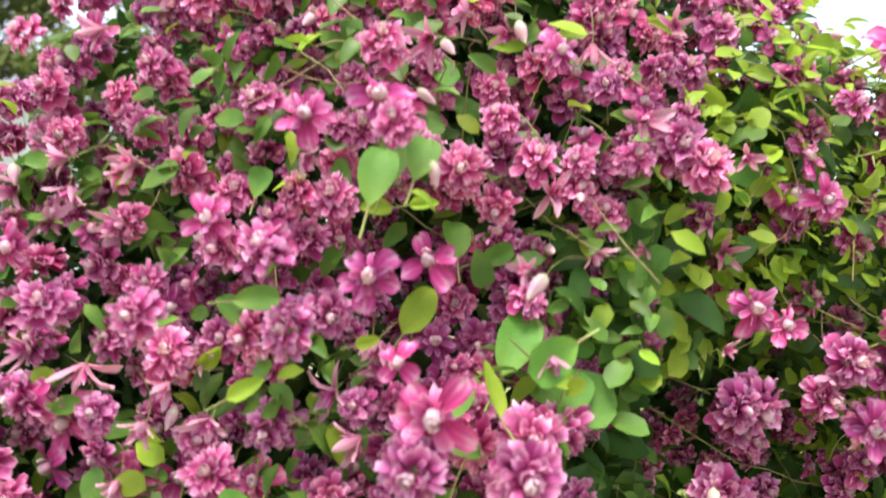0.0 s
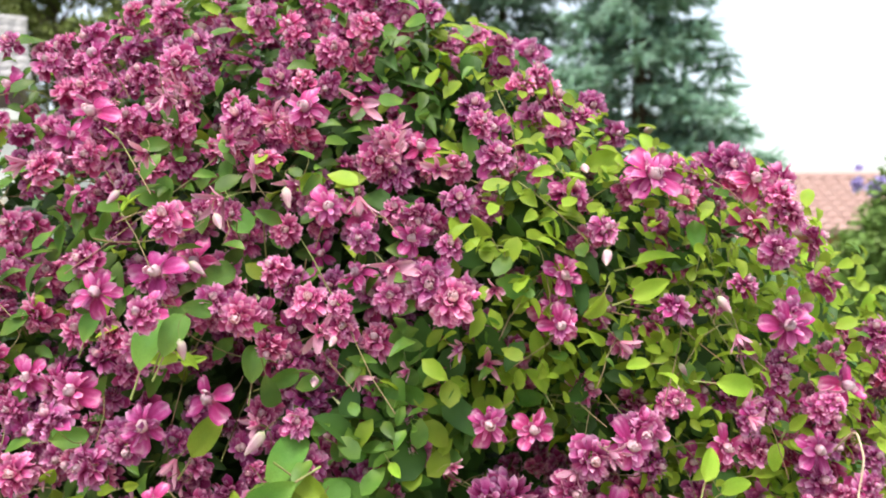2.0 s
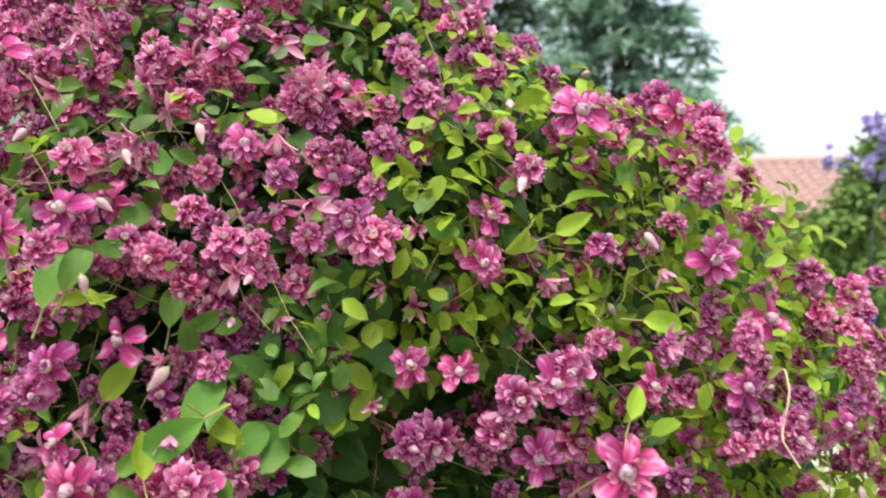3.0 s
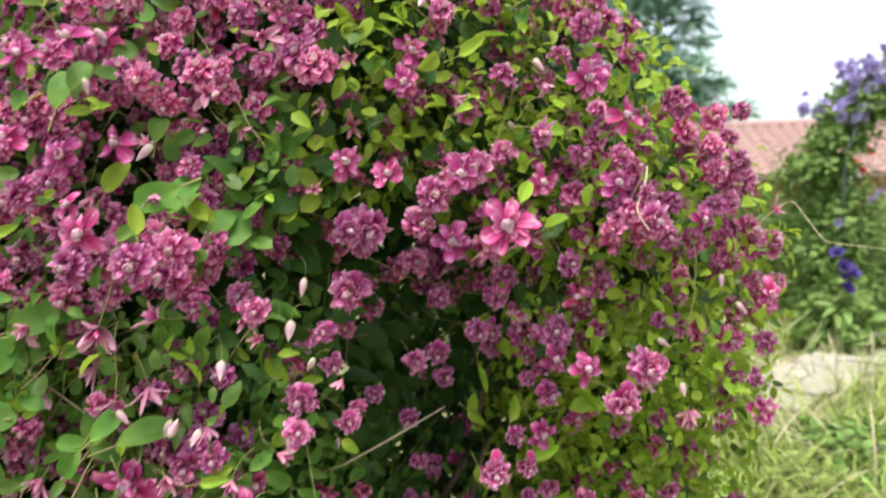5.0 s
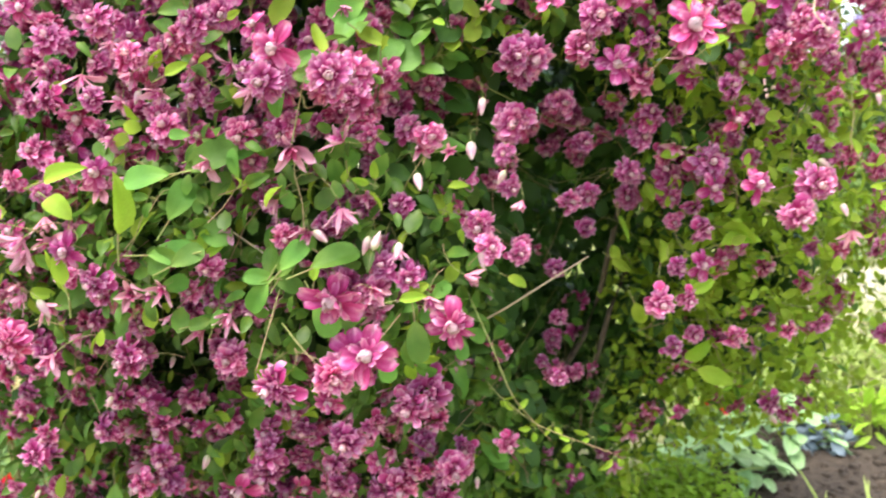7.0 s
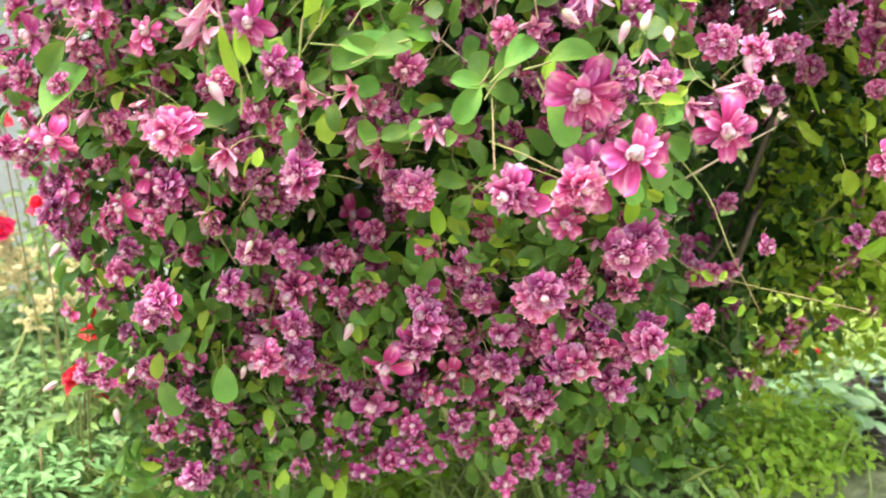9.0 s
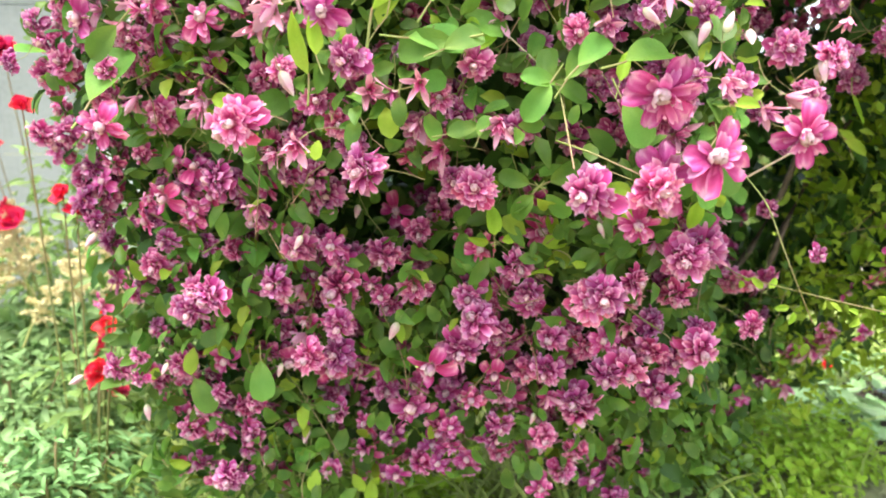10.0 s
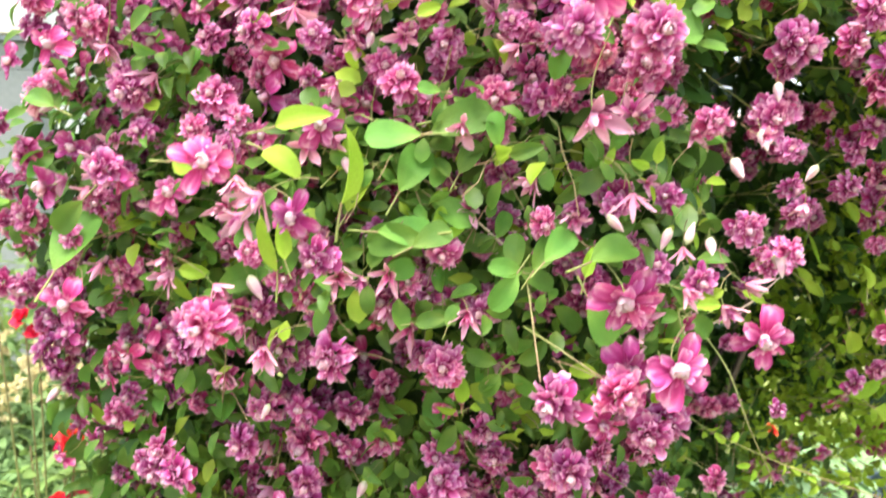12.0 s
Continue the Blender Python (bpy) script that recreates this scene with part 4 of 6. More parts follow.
leaflet(0.736, 0.871, 1.071, 0.064, -20, True)
leaflet(0.665, 0.985, 0.892, 0.071, 20, True)
leaflet(0.457, 0.756, 1.124, 0.045, -70, True)
leaflet(0.688, 0.839, 1.358, 0.050, 30, True)
leaflet(0.583, 0.905, 1.011, 0.064, 40, True)
bud(0.107, 0.516, 1.304, 0.021)
bud(0.144, 0.503, 1.298, 0.020)
bud(0.053, 0.513, 1.318, 0.019)
bud(0.171, 0.521, 1.371, 0.023)
bud(0.266, 0.555, 1.365, 0.017)
bud(0.237, 0.548, 1.274, 0.024)
bud(-0.283, 0.505, 1.258, 0.023)
bud(0.095, 0.548, 1.615, 0.023)
bud(-0.095, 0.677, 1.825, 0.018)
bud(0.501, 0.939, 1.901, 0.021)
bud(0.120, 0.495, 1.306, 0.020)
bud(0.231, 0.595, 1.397, 0.025)
bloom("bell", 0.101, 0.567, 1.349, 0.028)
bloom("bell", 0.208, 0.540, 1.398, 0.026)
bloom("bell", 0.287, 0.605, 1.321, 0.030)
bloom("bell", 0.223, 0.615, 1.300, 0.029)
bloom("bell", -0.271, 0.464, 1.339, 0.043)
bloom("bell", 0.113, 0.586, 1.502, 0.030)
bloom("bell", 0.087, 0.564, 1.623, 0.026)
bloom("bell", 0.542, 0.639, 1.627, 0.031)
bloom("bell", 0.264, 0.690, 1.664, 0.029)
bloom("bell", 0.162, 0.674, 1.631, 0.032)
bloom("bell", 0.206, 0.692, 1.637, 0.027)
bloom("bell", 0.263, 0.628, 1.561, 0.021)
bloom("bell", 0.419, 0.636, 1.574, 0.033)
bloom("bell", 0.385, 0.700, 1.523, 0.037)
bloom("bell", 0.539, 0.610, 1.622, 0.026)
bloom("bell", 0.598, 0.606, 1.649, 0.028)
bloom("bell", 0.549, 0.692, 1.677, 0.030)


def abundance(x, z):
    """Share of blossom against leaves over the face of the plant."""
    a = 1.1 if x < 0.2 else 0.8
    if z < 1.25:
        a = 0.76
    if 0.28 < x < 0.75 and 1.45 < z < 1.86:
        a = 0.42
    if 0.15 < x < 0.55 and z < 1.32:
        a = 0.10
    if x > 0.5 and z < 1.3:
        a = 0.15
    if 0.5 < x and 1.3 < z < 1.45:
        a = 0.5
    if -0.3 < x < 0.25 and 1.2 < z < 1.42:
        a = 0.38
    rough = 1.0 if z > 1.4 else 1.7
    return min(1.0, max(0.04, a * (0.92 + rough * clump(x, z)) * (1 - 0.9 * hollow(x, z))))


# between them, more blossom set a little deeper: the nearest as parts, the rest as one mass
masses = [(Geo(), Geo()) for _ in range(10)]
tall = [(*Geo.arrays(a)[:4], *Geo.arrays(c)[:4]) for a, c in [full_flower(4) for _ in range(14)] + OPEN]


def crowd(p, rot, size, which=None):
    v, a, f, m, v2, a2, f2, m2 = tall[RNG.integers(len(tall)) if which is None else which]
    blossom, middles = masses[RNG.integers(10)]
    own = RNG.random()
    blossom.add(v @ rot.T * size + p, f, a, 0, own)
    blossom.m[-1] = m
    middles.add(v2 @ rot.T * size + p, f2, a2, 0, own)


def blossom_at(x, y, z, size, broad=False):
    p = np.array([x, y, z])
    PLACED.append(p)
    crowd(p, facing(outward(p) / np.linalg.norm(outward(p)) + RNG.normal(0, 0.28, 3), RNG.normal(0, 1, 3)), size, int(RNG.integers(14, 20) if broad else RNG.integers(0, 14)))


blossom_at(0.002, 0.774, 1.880, 0.054)
blossom_at(0.452, 0.910, 1.894, 0.043)
blossom_at(0.285, 0.770, 1.670, 0.044)
blossom_at(0.382, 0.703, 1.508, 0.047)
blossom_at(0.538, 0.621, 1.618, 0.031)
blossom_at(0.510, 0.780, 1.818, 0.037)
blossom_at(0.663, 0.933, 1.787, 0.051)
blossom_at(0.573, 0.759, 1.722, 0.036)
blossom_at(0.749, 0.830, 1.653, 0.046)
blossom_at(0.598, 0.590, 1.646, 0.024)
blossom_at(0.634, 0.702, 1.494, 0.035)
blossom_at(0.651, 0.674, 1.521, 0.033)
blossom_at(0.670, 0.663, 1.543, 0.027)
blossom_at(-0.009, 0.561, 1.723, 0.039)
blossom_at(-0.328, 0.503, 1.219, 0.052)
blossom_at(-0.311, 0.688, 1.069, 0.056)
blossom_at(-0.390, 0.592, 1.031, 0.048)
blossom_at(-0.264, 0.716, 1.010, 0.063)
blossom_at(-0.208, 0.701, 1.057, 0.049)
blossom_at(-0.171, 0.724, 1.010, 0.050)
blossom_at(-0.093, 0.662, 0.980, 0.059)
blossom_at(-0.003, 0.700, 0.906, 0.049)
blossom_at(0.090, 0.669, 0.920, 0.059)
blossom_at(-0.304, 0.694, 0.925, 0.050)
blossom_at(-0.270, 0.719, 0.919, 0.051)
blossom_at(0.178, 0.694, 0.932, 0.048)
blossom_at(-0.356, 0.708, 1.558, 0.060)
blossom_at(-0.256, 0.684, 1.541, 0.044)
blossom_at(0.149, 0.535, 1.255, 0.038)
blossom_at(0.304, 0.704, 1.482, 0.043)
blossom_at(0.474, 0.790, 1.464, 0.054)
blossom_at(0.374, 0.925, 0.976, 0.038)
blossom_at(0.788, 0.961, 0.932, 0.048)
blossom_at(0.670, 0.988, 0.871, 0.040)
blossom_at(0.143, 0.714, 0.871, 0.058)
blossom_at(0.046, 0.735, 0.838, 0.064)
blossom_at(-0.577, 0.760, 0.886, 0.045)
blossom_at(-0.461, 0.763, 0.830, 0.045)

TAKEN = np.array(PLACED)


def room(p, gap):
    return np.min(np.linalg.norm((TAKEN - p) * (1, 0.6, 1), axis=1)) > gap


count, tries, spots = 0, 0, []
while count < 1000 and tries < 40000:
    tries += 1
    x, z = RNG.uniform(-0.68, 0.92), RNG.uniform(0.55, 2.12)
    if not within(x, z, 0.01) or RNG.random() > abundance(x, z):
        continue
    p = np.array([x, front(x, z) + RNG.uniform(0.0, 0.10) - 0.05 * clump(x, z), z])
    if not room(p, 0.030) or (spots and np.min(np.linalg.norm((np.array(spots) - p) * (1, 0.5, 1), axis=1)) < 0.0225):
        continue
    spots.append(p)
    count += 1
    d = outward(p) + RNG.normal(0, 0.4, 3)
    rot, size = facing(d, RNG.normal(0, 1, 3)), RNG.uniform(0.034, 0.050)
    crowd(p, rot, size, int(RNG.integers(14, 20) if RNG.random() < (0.55 if z < 1.2 else 0.12) else RNG.integers(0, 14)))
# a looser scatter over the crown and the far side
for i in range(130):
    x, y = RNG.uniform(-0.35, 0.7), RNG.uniform(0.1, 0.6)
    z = next(q for q in np.arange(2.1, 0.6, -0.01) if within(x, q)) - 0.45 * y * y - RNG.uniform(0, 0.5) * (y > 0.35)
    crowd(np.array([x, float(front(x, z)) + y, z]), facing(np.array([RNG.normal(0, 0.4), y - 0.2, 0.8]), RNG.normal(0, 1, 3)), RNG.uniform(0.036, 0.05), int(RNG.integers(0, 14)))
for blossom, middles in masses:
    mass = part("blossom_mass", blossom.mesh("blossom_mass", PETAL, SEPAL), clematis, HOME, "crowded double purple-pink flowers", "stuff")
    part("flower_centre_mass", middles.mesh("flower_centre_mass", PALE), mass, None, "", "stuff")

# pale half-open flowers among the rest, most on the older side
for i in range(95):
    for _ in range(60):
        x, z = (RNG.uniform(-0.6, 0.25), RNG.uniform(1.2, 1.95)) if i < 65 else (RNG.uniform(-0.55, 0.75), RNG.uniform(0.75, 1.8))
        if within(x, z) and hollow(x, z) < 0.25:
            break
    bloom("bell", x, float(front(x, z)) - RNG.uniform(0.0, 0.04), z, RNG.uniform(0.030, 0.046))
for i in range(34):
    for _ in range(60):
        x, z = RNG.uniform(-0.6, 0.85), RNG.uniform(0.75, 2.0)
        if within(x, z):
            break
    bud(x, front(x, z) - RNG.uniform(0.0, 0.05), z, RNG.uniform(0.015, 0.022))


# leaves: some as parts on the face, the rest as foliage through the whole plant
# lime share: young growth, plus light put into leaf colour toward high x
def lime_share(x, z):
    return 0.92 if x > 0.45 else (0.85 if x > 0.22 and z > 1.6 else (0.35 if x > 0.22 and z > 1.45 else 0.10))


for i in range(115):
    for _ in range(300):
        x, z = (RNG.uniform(-0.62, 0.9), RNG.uniform(0.5, 2.03)) if i < 70 else (RNG.uniform(-0.45, 0.25), RNG.uniform(1.1, 1.5))
        if within(x, z) and RNG.random() > abundance(x, z) - 0.05 and RNG.random() > 2.2 * hollow(x, z):
            break
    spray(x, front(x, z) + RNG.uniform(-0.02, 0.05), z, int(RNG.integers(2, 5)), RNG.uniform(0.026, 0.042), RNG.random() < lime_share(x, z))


def foliage(n, near, far, lo, hi, name, mats, label, share=None, grow=0.0, bare=0.0, shy=1.5, span=(-0.75, 0.98)):
    pts = []
    while len(pts) < n:
        k = 4000
        x, z = RNG.uniform(*span, k), RNG.uniform(0.5, 2.15, k)
        bulk = 0.25 + 0.75 * np.sqrt(np.maximum(0, 1 - ((x - 0.12) / 0.82) ** 2)) * np.sqrt(np.clip((2.12 - z) / 0.6, 0, 1))
        y = front(x, z) + near + RNG.uniform(0, 1, k) * (far - near) * (bulk * np.interp(z, (0.7, 1.2), (0.2, 1.0)) if far > 0.5 else 1.0)
        ok = within(x, z, grow) & (RNG.random(k) > bare * np.array([abundance(*q) for q in zip(x, z)])) & (RNG.random(k) > 0.6 * (shy > 0) * np.exp(-((x + 0.02) / 0.22) ** 2 - ((z - 1.28) / 0.13) ** 2)) & (RNG.random(k) > np.minimum(0.95, shy * hollow(x, z)))
        pts += list(np.stack([x, y, z], 1)[ok])
    pts = np.array(pts[:n])
    out = np.stack([outward(p) for p in pts])
    nrm = out * 0.6 + (0, 0, 0.6) + RNG.normal(0, 0.5, (n, 3))
    along = out * 0.5 + RNG.normal(0, 0.8, (n, 3)) + (0, 0, -0.3)
    rot, size = facing(nrm, along), RNG.uniform(lo, hi, n) * (np.interp(pts[:, 0], (0.25, 0.5), (1.0, 0.68)) if near < 0.05 else 1.0)
    pick = RNG.integers(0, 3, n)
    young = np.array([RNG.random() < (share(*p[[0, 2]]) if share else 0) for p in pts])
    g = Geo()
    for b in range(3):
        for mat in (0, 1):
            s = (pick == b) & (young == bool(mat))
            scatter(g, SMALL[b], pts[s], rot[s], size[s], mat)
    part(name, g.mesh(name, *mats), clematis, HOME, label, "stuff")


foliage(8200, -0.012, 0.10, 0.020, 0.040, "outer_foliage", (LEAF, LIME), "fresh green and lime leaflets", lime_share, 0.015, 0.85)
# dark tint stands in for shade inside, lime for light past x 0.5
foliage(7000, 0.10, 0.35, 0.03, 0.05, "inner_foliage", (DEEP, LIME), "leaflets tinted dark for shade, lime for light at one end", lambda x, z: 0.8 if x > 0.5 else 0.04, 0.01)
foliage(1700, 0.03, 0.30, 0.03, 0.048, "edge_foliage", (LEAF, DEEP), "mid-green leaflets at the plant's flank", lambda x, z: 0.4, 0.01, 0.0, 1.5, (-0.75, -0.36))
# fills the hollow; its shade is put into the dark leaf colour
foliage(1500, 0.03, 0.18, 0.04, 0.07, "recess_foliage", (DEEP, LEAF), "leaflets tinted dark for shade deep in the recess", lambda x, z: 0.08, 0.0, 0.0, 0.0, (0.14, 0.58))
# mostly unseen back leaves: block light from behind, shade tinted into their green
foliage(6500, 0.3, 0.58, 0.05, 0.09, "back_foliage", (DEEP, LEAF), "green leaves at the back, tinted dark for shade", lambda x, z: 0.1, -0.015, 0.0, 0.0)

for i in range(170):
    for _ in range(80):
        x, z = (RNG.uniform(-0.5, 0.8), RNG.uniform(0.8, 1.95)) if i < 150 else (RNG.normal(0.02, 0.2), RNG.normal(1.3, 0.16))
        x1, z1 = x + RNG.normal(0, 0.10), z + RNG.normal(-0.04, 0.10)
        if within(x, z) and within(x1, z1):
            break
    p0, p1 = (x, front(x, z) + 0.06, z), (x1, front(x1, z1) - RNG.uniform(-0.01, 0.05), z1)
    line = bend(p0, p1, RNG.uniform(-0.05, 0.03), 8) + RNG.normal(0, 0.002, (8, 3))
    part("stem", tube(Geo(), line, np.linspace(0.0009, 0.0006, 8), 4).mesh("stem", STALK), clematis, HOME)


def stem(points, thick, mat=STALK, name="stem", label=""):
    """A smooth stem through a few places."""
    q = np.array(points, float)
    t = np.linspace(0, len(q) - 1, 8 * (len(q) - 1) + 1)
    s = np.stack([np.interp(t, np.arange(len(q)), q[:, c]) for c in range(3)], 1)
    for _ in range(3):
        s[1:-1] = (s[:-2] + 2 * s[1:-1] + s[2:]) / 4
    part(name, tube(Geo(), s, np.linspace(thick, thick * 0.6, len(s)), 5).mesh(name, mat), clematis, HOME, label)


# single runners that stand clear of the leaves
stem([(0.18, 0.80, 1.10), (0.25, 0.775, 1.136), (0.322, 0.775, 1.177), (0.397, 0.85, 1.197)], 0.0019, DRY, "twig", "pale dry bare twig")
stem([(0.20, 0.78, 1.06), (0.242, 0.723, 1.023), (0.292, 0.615, 1.023), (0.38, 0.555, 1.01)], 0.0009)
stem([(0.84, 0.80, 1.47), (0.865, 0.77, 1.51), (0.878, 0.746, 1.524), (0.895, 0.69, 1.477), (0.90, 0.675, 1.475), (0.93, 0.60, 1.478), (0.945, 0.58, 1.468)], 0.0006, DRY, "tendril", "pale dry tendril")
stem([(0.66, 0.78, 1.50), (0.682, 0.722, 1.577), (0.672, 0.68, 1.56), (0.654, 0.653, 1.524), (0.668, 0.64, 1.50)], 0.0015, DRY, "tendril", "pale dry tendril")
stem([(-0.16, 0.78, 1.90), (-0.119, 0.737, 1.885), (-0.055, 0.675, 1.826)], 0.0012)
stem([(0.32, 0.80, 1.84), (0.354, 0.762, 1.816), (0.407, 0.75, 1.767)], 0.0012)
stem([(0.15, 0.76, 1.77), (0.178, 0.737, 1.749), (0.208, 0.722, 1.695)], 0.0012)
stem([(-0.15, 0.64, 1.36), (-0.109, 0.599, 1.342), (-0.034, 0.603, 1.277)], 0.0013, DRY)
stem([(-0.015, 0.62, 1.26), (-0.017, 0.568, 1.245), (-0.021, 0.458, 1.179)], 0.0012)
stem([(-0.02, 0.57, 1.20), (0.008, 0.524, 1.19), (0.043, 0.479, 1.173)], 0.0012)
stem([(0.08, 0.72, 1.0), (0.104, 0.683, 0.982), (0.146, 0.676, 0.955), (0.17, 0.67, 0.91)], 0.0012)
stem([(0.20, 0.74, 1.20), (0.237, 0.648, 1.129), (0.26, 0.63, 1.06), (0.31, 0.66, 0.98)], 0.0011)
for i in range(7):
    t = i / 6
    spray(0.242 + 0.14 * t, 0.72 - 0.17 * t, 1.022 - 0.012 * i % 0.03, 2, 0.020, True)
for i in range(9):
    a = i * 0.7
    base = np.array([0.15 + 0.07 * math.cos(a), 1.2 + 0.07 * math.sin(a), 0.50])
    tipx, tipz = RNG.uniform(-0.45, 0.65), RNG.uniform(1.2, 1.9)
    t = np.linspace(0, 1, 12)[:, None]
    end = np.array([tipx, front(tipx, tipz) + 0.28, tipz])
    pts = base * (1 - t) ** 1.5 + end * (1 - (1 - t) ** 1.5) + 0.03 * np.hstack([np.sin(9 * t + a), np.cos(8 * t + a), 0 * t])
    pts[:, 2] = base[2] + (end[2] - base[2]) * t[:, 0] ** 0.8
    part("woody_stem", tube(Geo(), pts, np.linspace(0.008, 0.003, 12), 6).mesh("woody_stem", WOOD), clematis, HOME)

# ---- things round it ----


def leafy(geo, at, spread, height, n, lo, hi, piece, mat=0, up=0.5, base=0.0, hollow=0.3):
    """A mound of n leaves: more of them outside, each turned out and up."""
    d = RNG.normal(0, 1, (n, 3))
    d /= np.linalg.norm(d, axis=1)[:, None]
    d[:, 2] = np.abs(d[:, 2])
    k = RNG.uniform(hollow, 1, n)[:, None] ** 0.6
    lump = np.array([1 + 0.28 * noise.noise((v[0] * 2.1 + at[0], v[1] * 2.1 + at[1], v[2] * 2.1)) for v in d])[:, None]
    p = d * k * lump * (spread, spread, height) + (at[0], at[1], at[2] + base)
    rot = facing(d * 0.5 + (0, 0, up) + RNG.normal(0, 0.35, (n, 3)), d + RNG.normal(0, 0.5, (n, 3)) + (0, 0, 0.1))
    return scatter(geo, piece, p, rot, RNG.uniform(lo, hi, n), mat)


LANCE = blade(1.0, 0.30, 3, 4, 0.25, -0.8, 0.12, 0.01, (0.6, 0.8), 0.08, 0.02)
OVAL = blade(1.0, 0.62, 3, 4, 0.15, -0.5, 0.14, 0.02, (0.6, 0.7), 0.08, 0.03)
FAR = blade(1.0, 0.62, 3, 3, 0.15, -0.5, 0.14, 0.02, (0.6, 0.7), 0.08, 0.03)
STRAP2 = blade(1.0, 0.16, 3, 4, 0.5, -0.9, 0.1, 0.0, (0.4, 0.7), 0.3, 0.05)
STRAP = blade(1.0, 0.045, 3, 5, 1.25, -1.1, 0.1, 0.0, (0.2, 0.5), 0.5, 0.05)


def perennial(name, at, spread, height, n, lo, hi, piece, mat, label, category="plant", stems=8, up=0.5):
    ob = thing(name, at, label, category)
    part("foliage", leafy(Geo(), (0, 0, 0), spread, height, n, lo, hi, piece, 0, up).mesh("foliage", mat), ob)
    for i in range(stems):
        a, k = RNG.uniform(0, 6.28), RNG.uniform(0.2, 0.7)
        part("stem", tube(Geo(), bend((0.02 * math.cos(a), 0.02 * math.sin(a), -0.03), (spread * k * math.cos(a), spread * k * math.sin(a), height * RNG.uniform(0.6, 0.95)), -0.03, 6), np.linspace(0.004, 0.002, 6), 5).mesh("stem", STALK), ob)
    return ob


def plume(length):
    """A feathery spike: side sprays of tiny florets, shorter to the tip."""
    g = Geo()
    tube(g, [(0, 0, 0), (0.01, 0, length * 0.5), (0.03, 0, length)], [0.003, 0.002, 0.0008], 4)
    dot = blade(1.0, 0.8, 3, 3, 0.2, 0.5, 0.2, 0.0, (0.6, 0.5), 0.3, 0.2)
    for i in range(13):
        t = 0.08 + 0.9 * (i + 0.5 * RNG.random()) / 13
        r = (1 - t) ** 0.9 * length * RNG.uniform(0.34, 0.52) + 0.008
        a = i * 2.4
        b = np.array([0.03 * t * t, 0, length * t])
        out = np.array([math.cos(a), math.sin(a), 0])
        n = int(900 * r) + 14
        s = RNG.uniform(0.0, 1, n)[:, None]
        pts = b + out * r * s + np.array([0, 0, 1]) * (0.85 * r * s - 0.55 * r * s ** 2) + RNG.normal(0, 1, (n, 3)) * 0.0032 * (1.15 - s)
        scatter(g, dot, pts, facing(RNG.normal(0, 1, (n, 3)), RNG.normal(0, 1, (n, 3))), RNG.uniform(0.0065, 0.011, n))
    n = 40
    s = RNG.uniform(0.1, 1.05, n)[:, None]
    scatter(g, dot, s * np.array([0.02, 0, length]) + RNG.normal(0, 0.003, (n, 3)), facing(RNG.normal(0, 1, (n, 3)), RNG.normal(0, 1, (n, 3))), RNG.uniform(0.0065, 0.011, n))
    return g.mesh("plume", CREAM)


def astilbe(at, plumes):
    ob = perennial("astilbe", at, 0.40, 0.44, 1500, 0.05, 0.10, LANCE, ASTILBE, "bushy astilbe with feathery cream flower plumes", "plant", 6)
    made = [plume(0.17), plume(0.20), plume(0.145)]
    for i, (x, y, z) in enumerate(plumes):
        lean = pose(x - at[0], y - at[1], z - at[2] - 0.14, RNG.normal(0, 24), RNG.normal(0, 24), RNG.uniform(0, 360))
        p = part("plume", made[i % 3], ob, lean, "cream feathery plume")
        part("stem", tube(Geo(), [(0, 0, 0.01), (0.005, 0, -0.12), (0.0, 0.01, -0.26)], [0.003] * 3, 4).mesh("stem", STALK), p)
    return ob


def cup_bloom(mat, petals=9):
    g = Geo()
    ring(g, petals // 2 + 1, 0.55, 0.55, 4, 4, 0.5, -0.3, 0.02, 0.0, 0, 0.15, cup=0.12, ruffle=0.05, swell=(0.6, 0.4))
    ring(g, petals // 2, 0.42, 0.45, 4, 4, 0.9, -0.1, 0.02, 0.03, 0, 0.15, cup=0.15, ruffle=0.05, swell=(0.6, 0.4))
    ring(g, 5, 0.28, 0.3, 3, 4, 1.2, 0.4, 0.02, 0.05, 0, 0.15, cup=0.2, ruffle=0.04)
    return g


def flowering(name, at, spread, height, n, blooms, mat, label, leaf_mat=FERN, size=0.075, piece=OVAL, category="plant", petal_label="", leaf_size=(0.03, 0.06)):
    ob = perennial(name, at, spread, height, n, *leaf_size, piece, leaf_mat, label, category, 5)
    made = [cup_bloom(mat).mesh("bloom", mat) for _ in range(3)]
    for x, y, z in blooms:
        rot = facing(np.array([RNG.normal(0, 0.4), -0.6, 0.6 + RNG.normal(0, 0.2)]), RNG.normal(0, 1, 3))
        b = part("bloom", made[RNG.integers(3)], ob, pose_of(np.array([x - at[0], y - at[1], z - at[2]]), rot, size * RNG.uniform(0.85, 1.15)), petal_label)
        s = np.array([(x - at[0]) * 0.4, (y - at[1]) * 0.4, 0.05])
        e = np.array([x - at[0], y - at[1], z - at[2]])
        part("stem", tube(Geo(), bend(s, e, -0.02, 7), np.linspace(0.0026, 0.0016, 7), 5).mesh("stem", STALK), ob)
    return ob


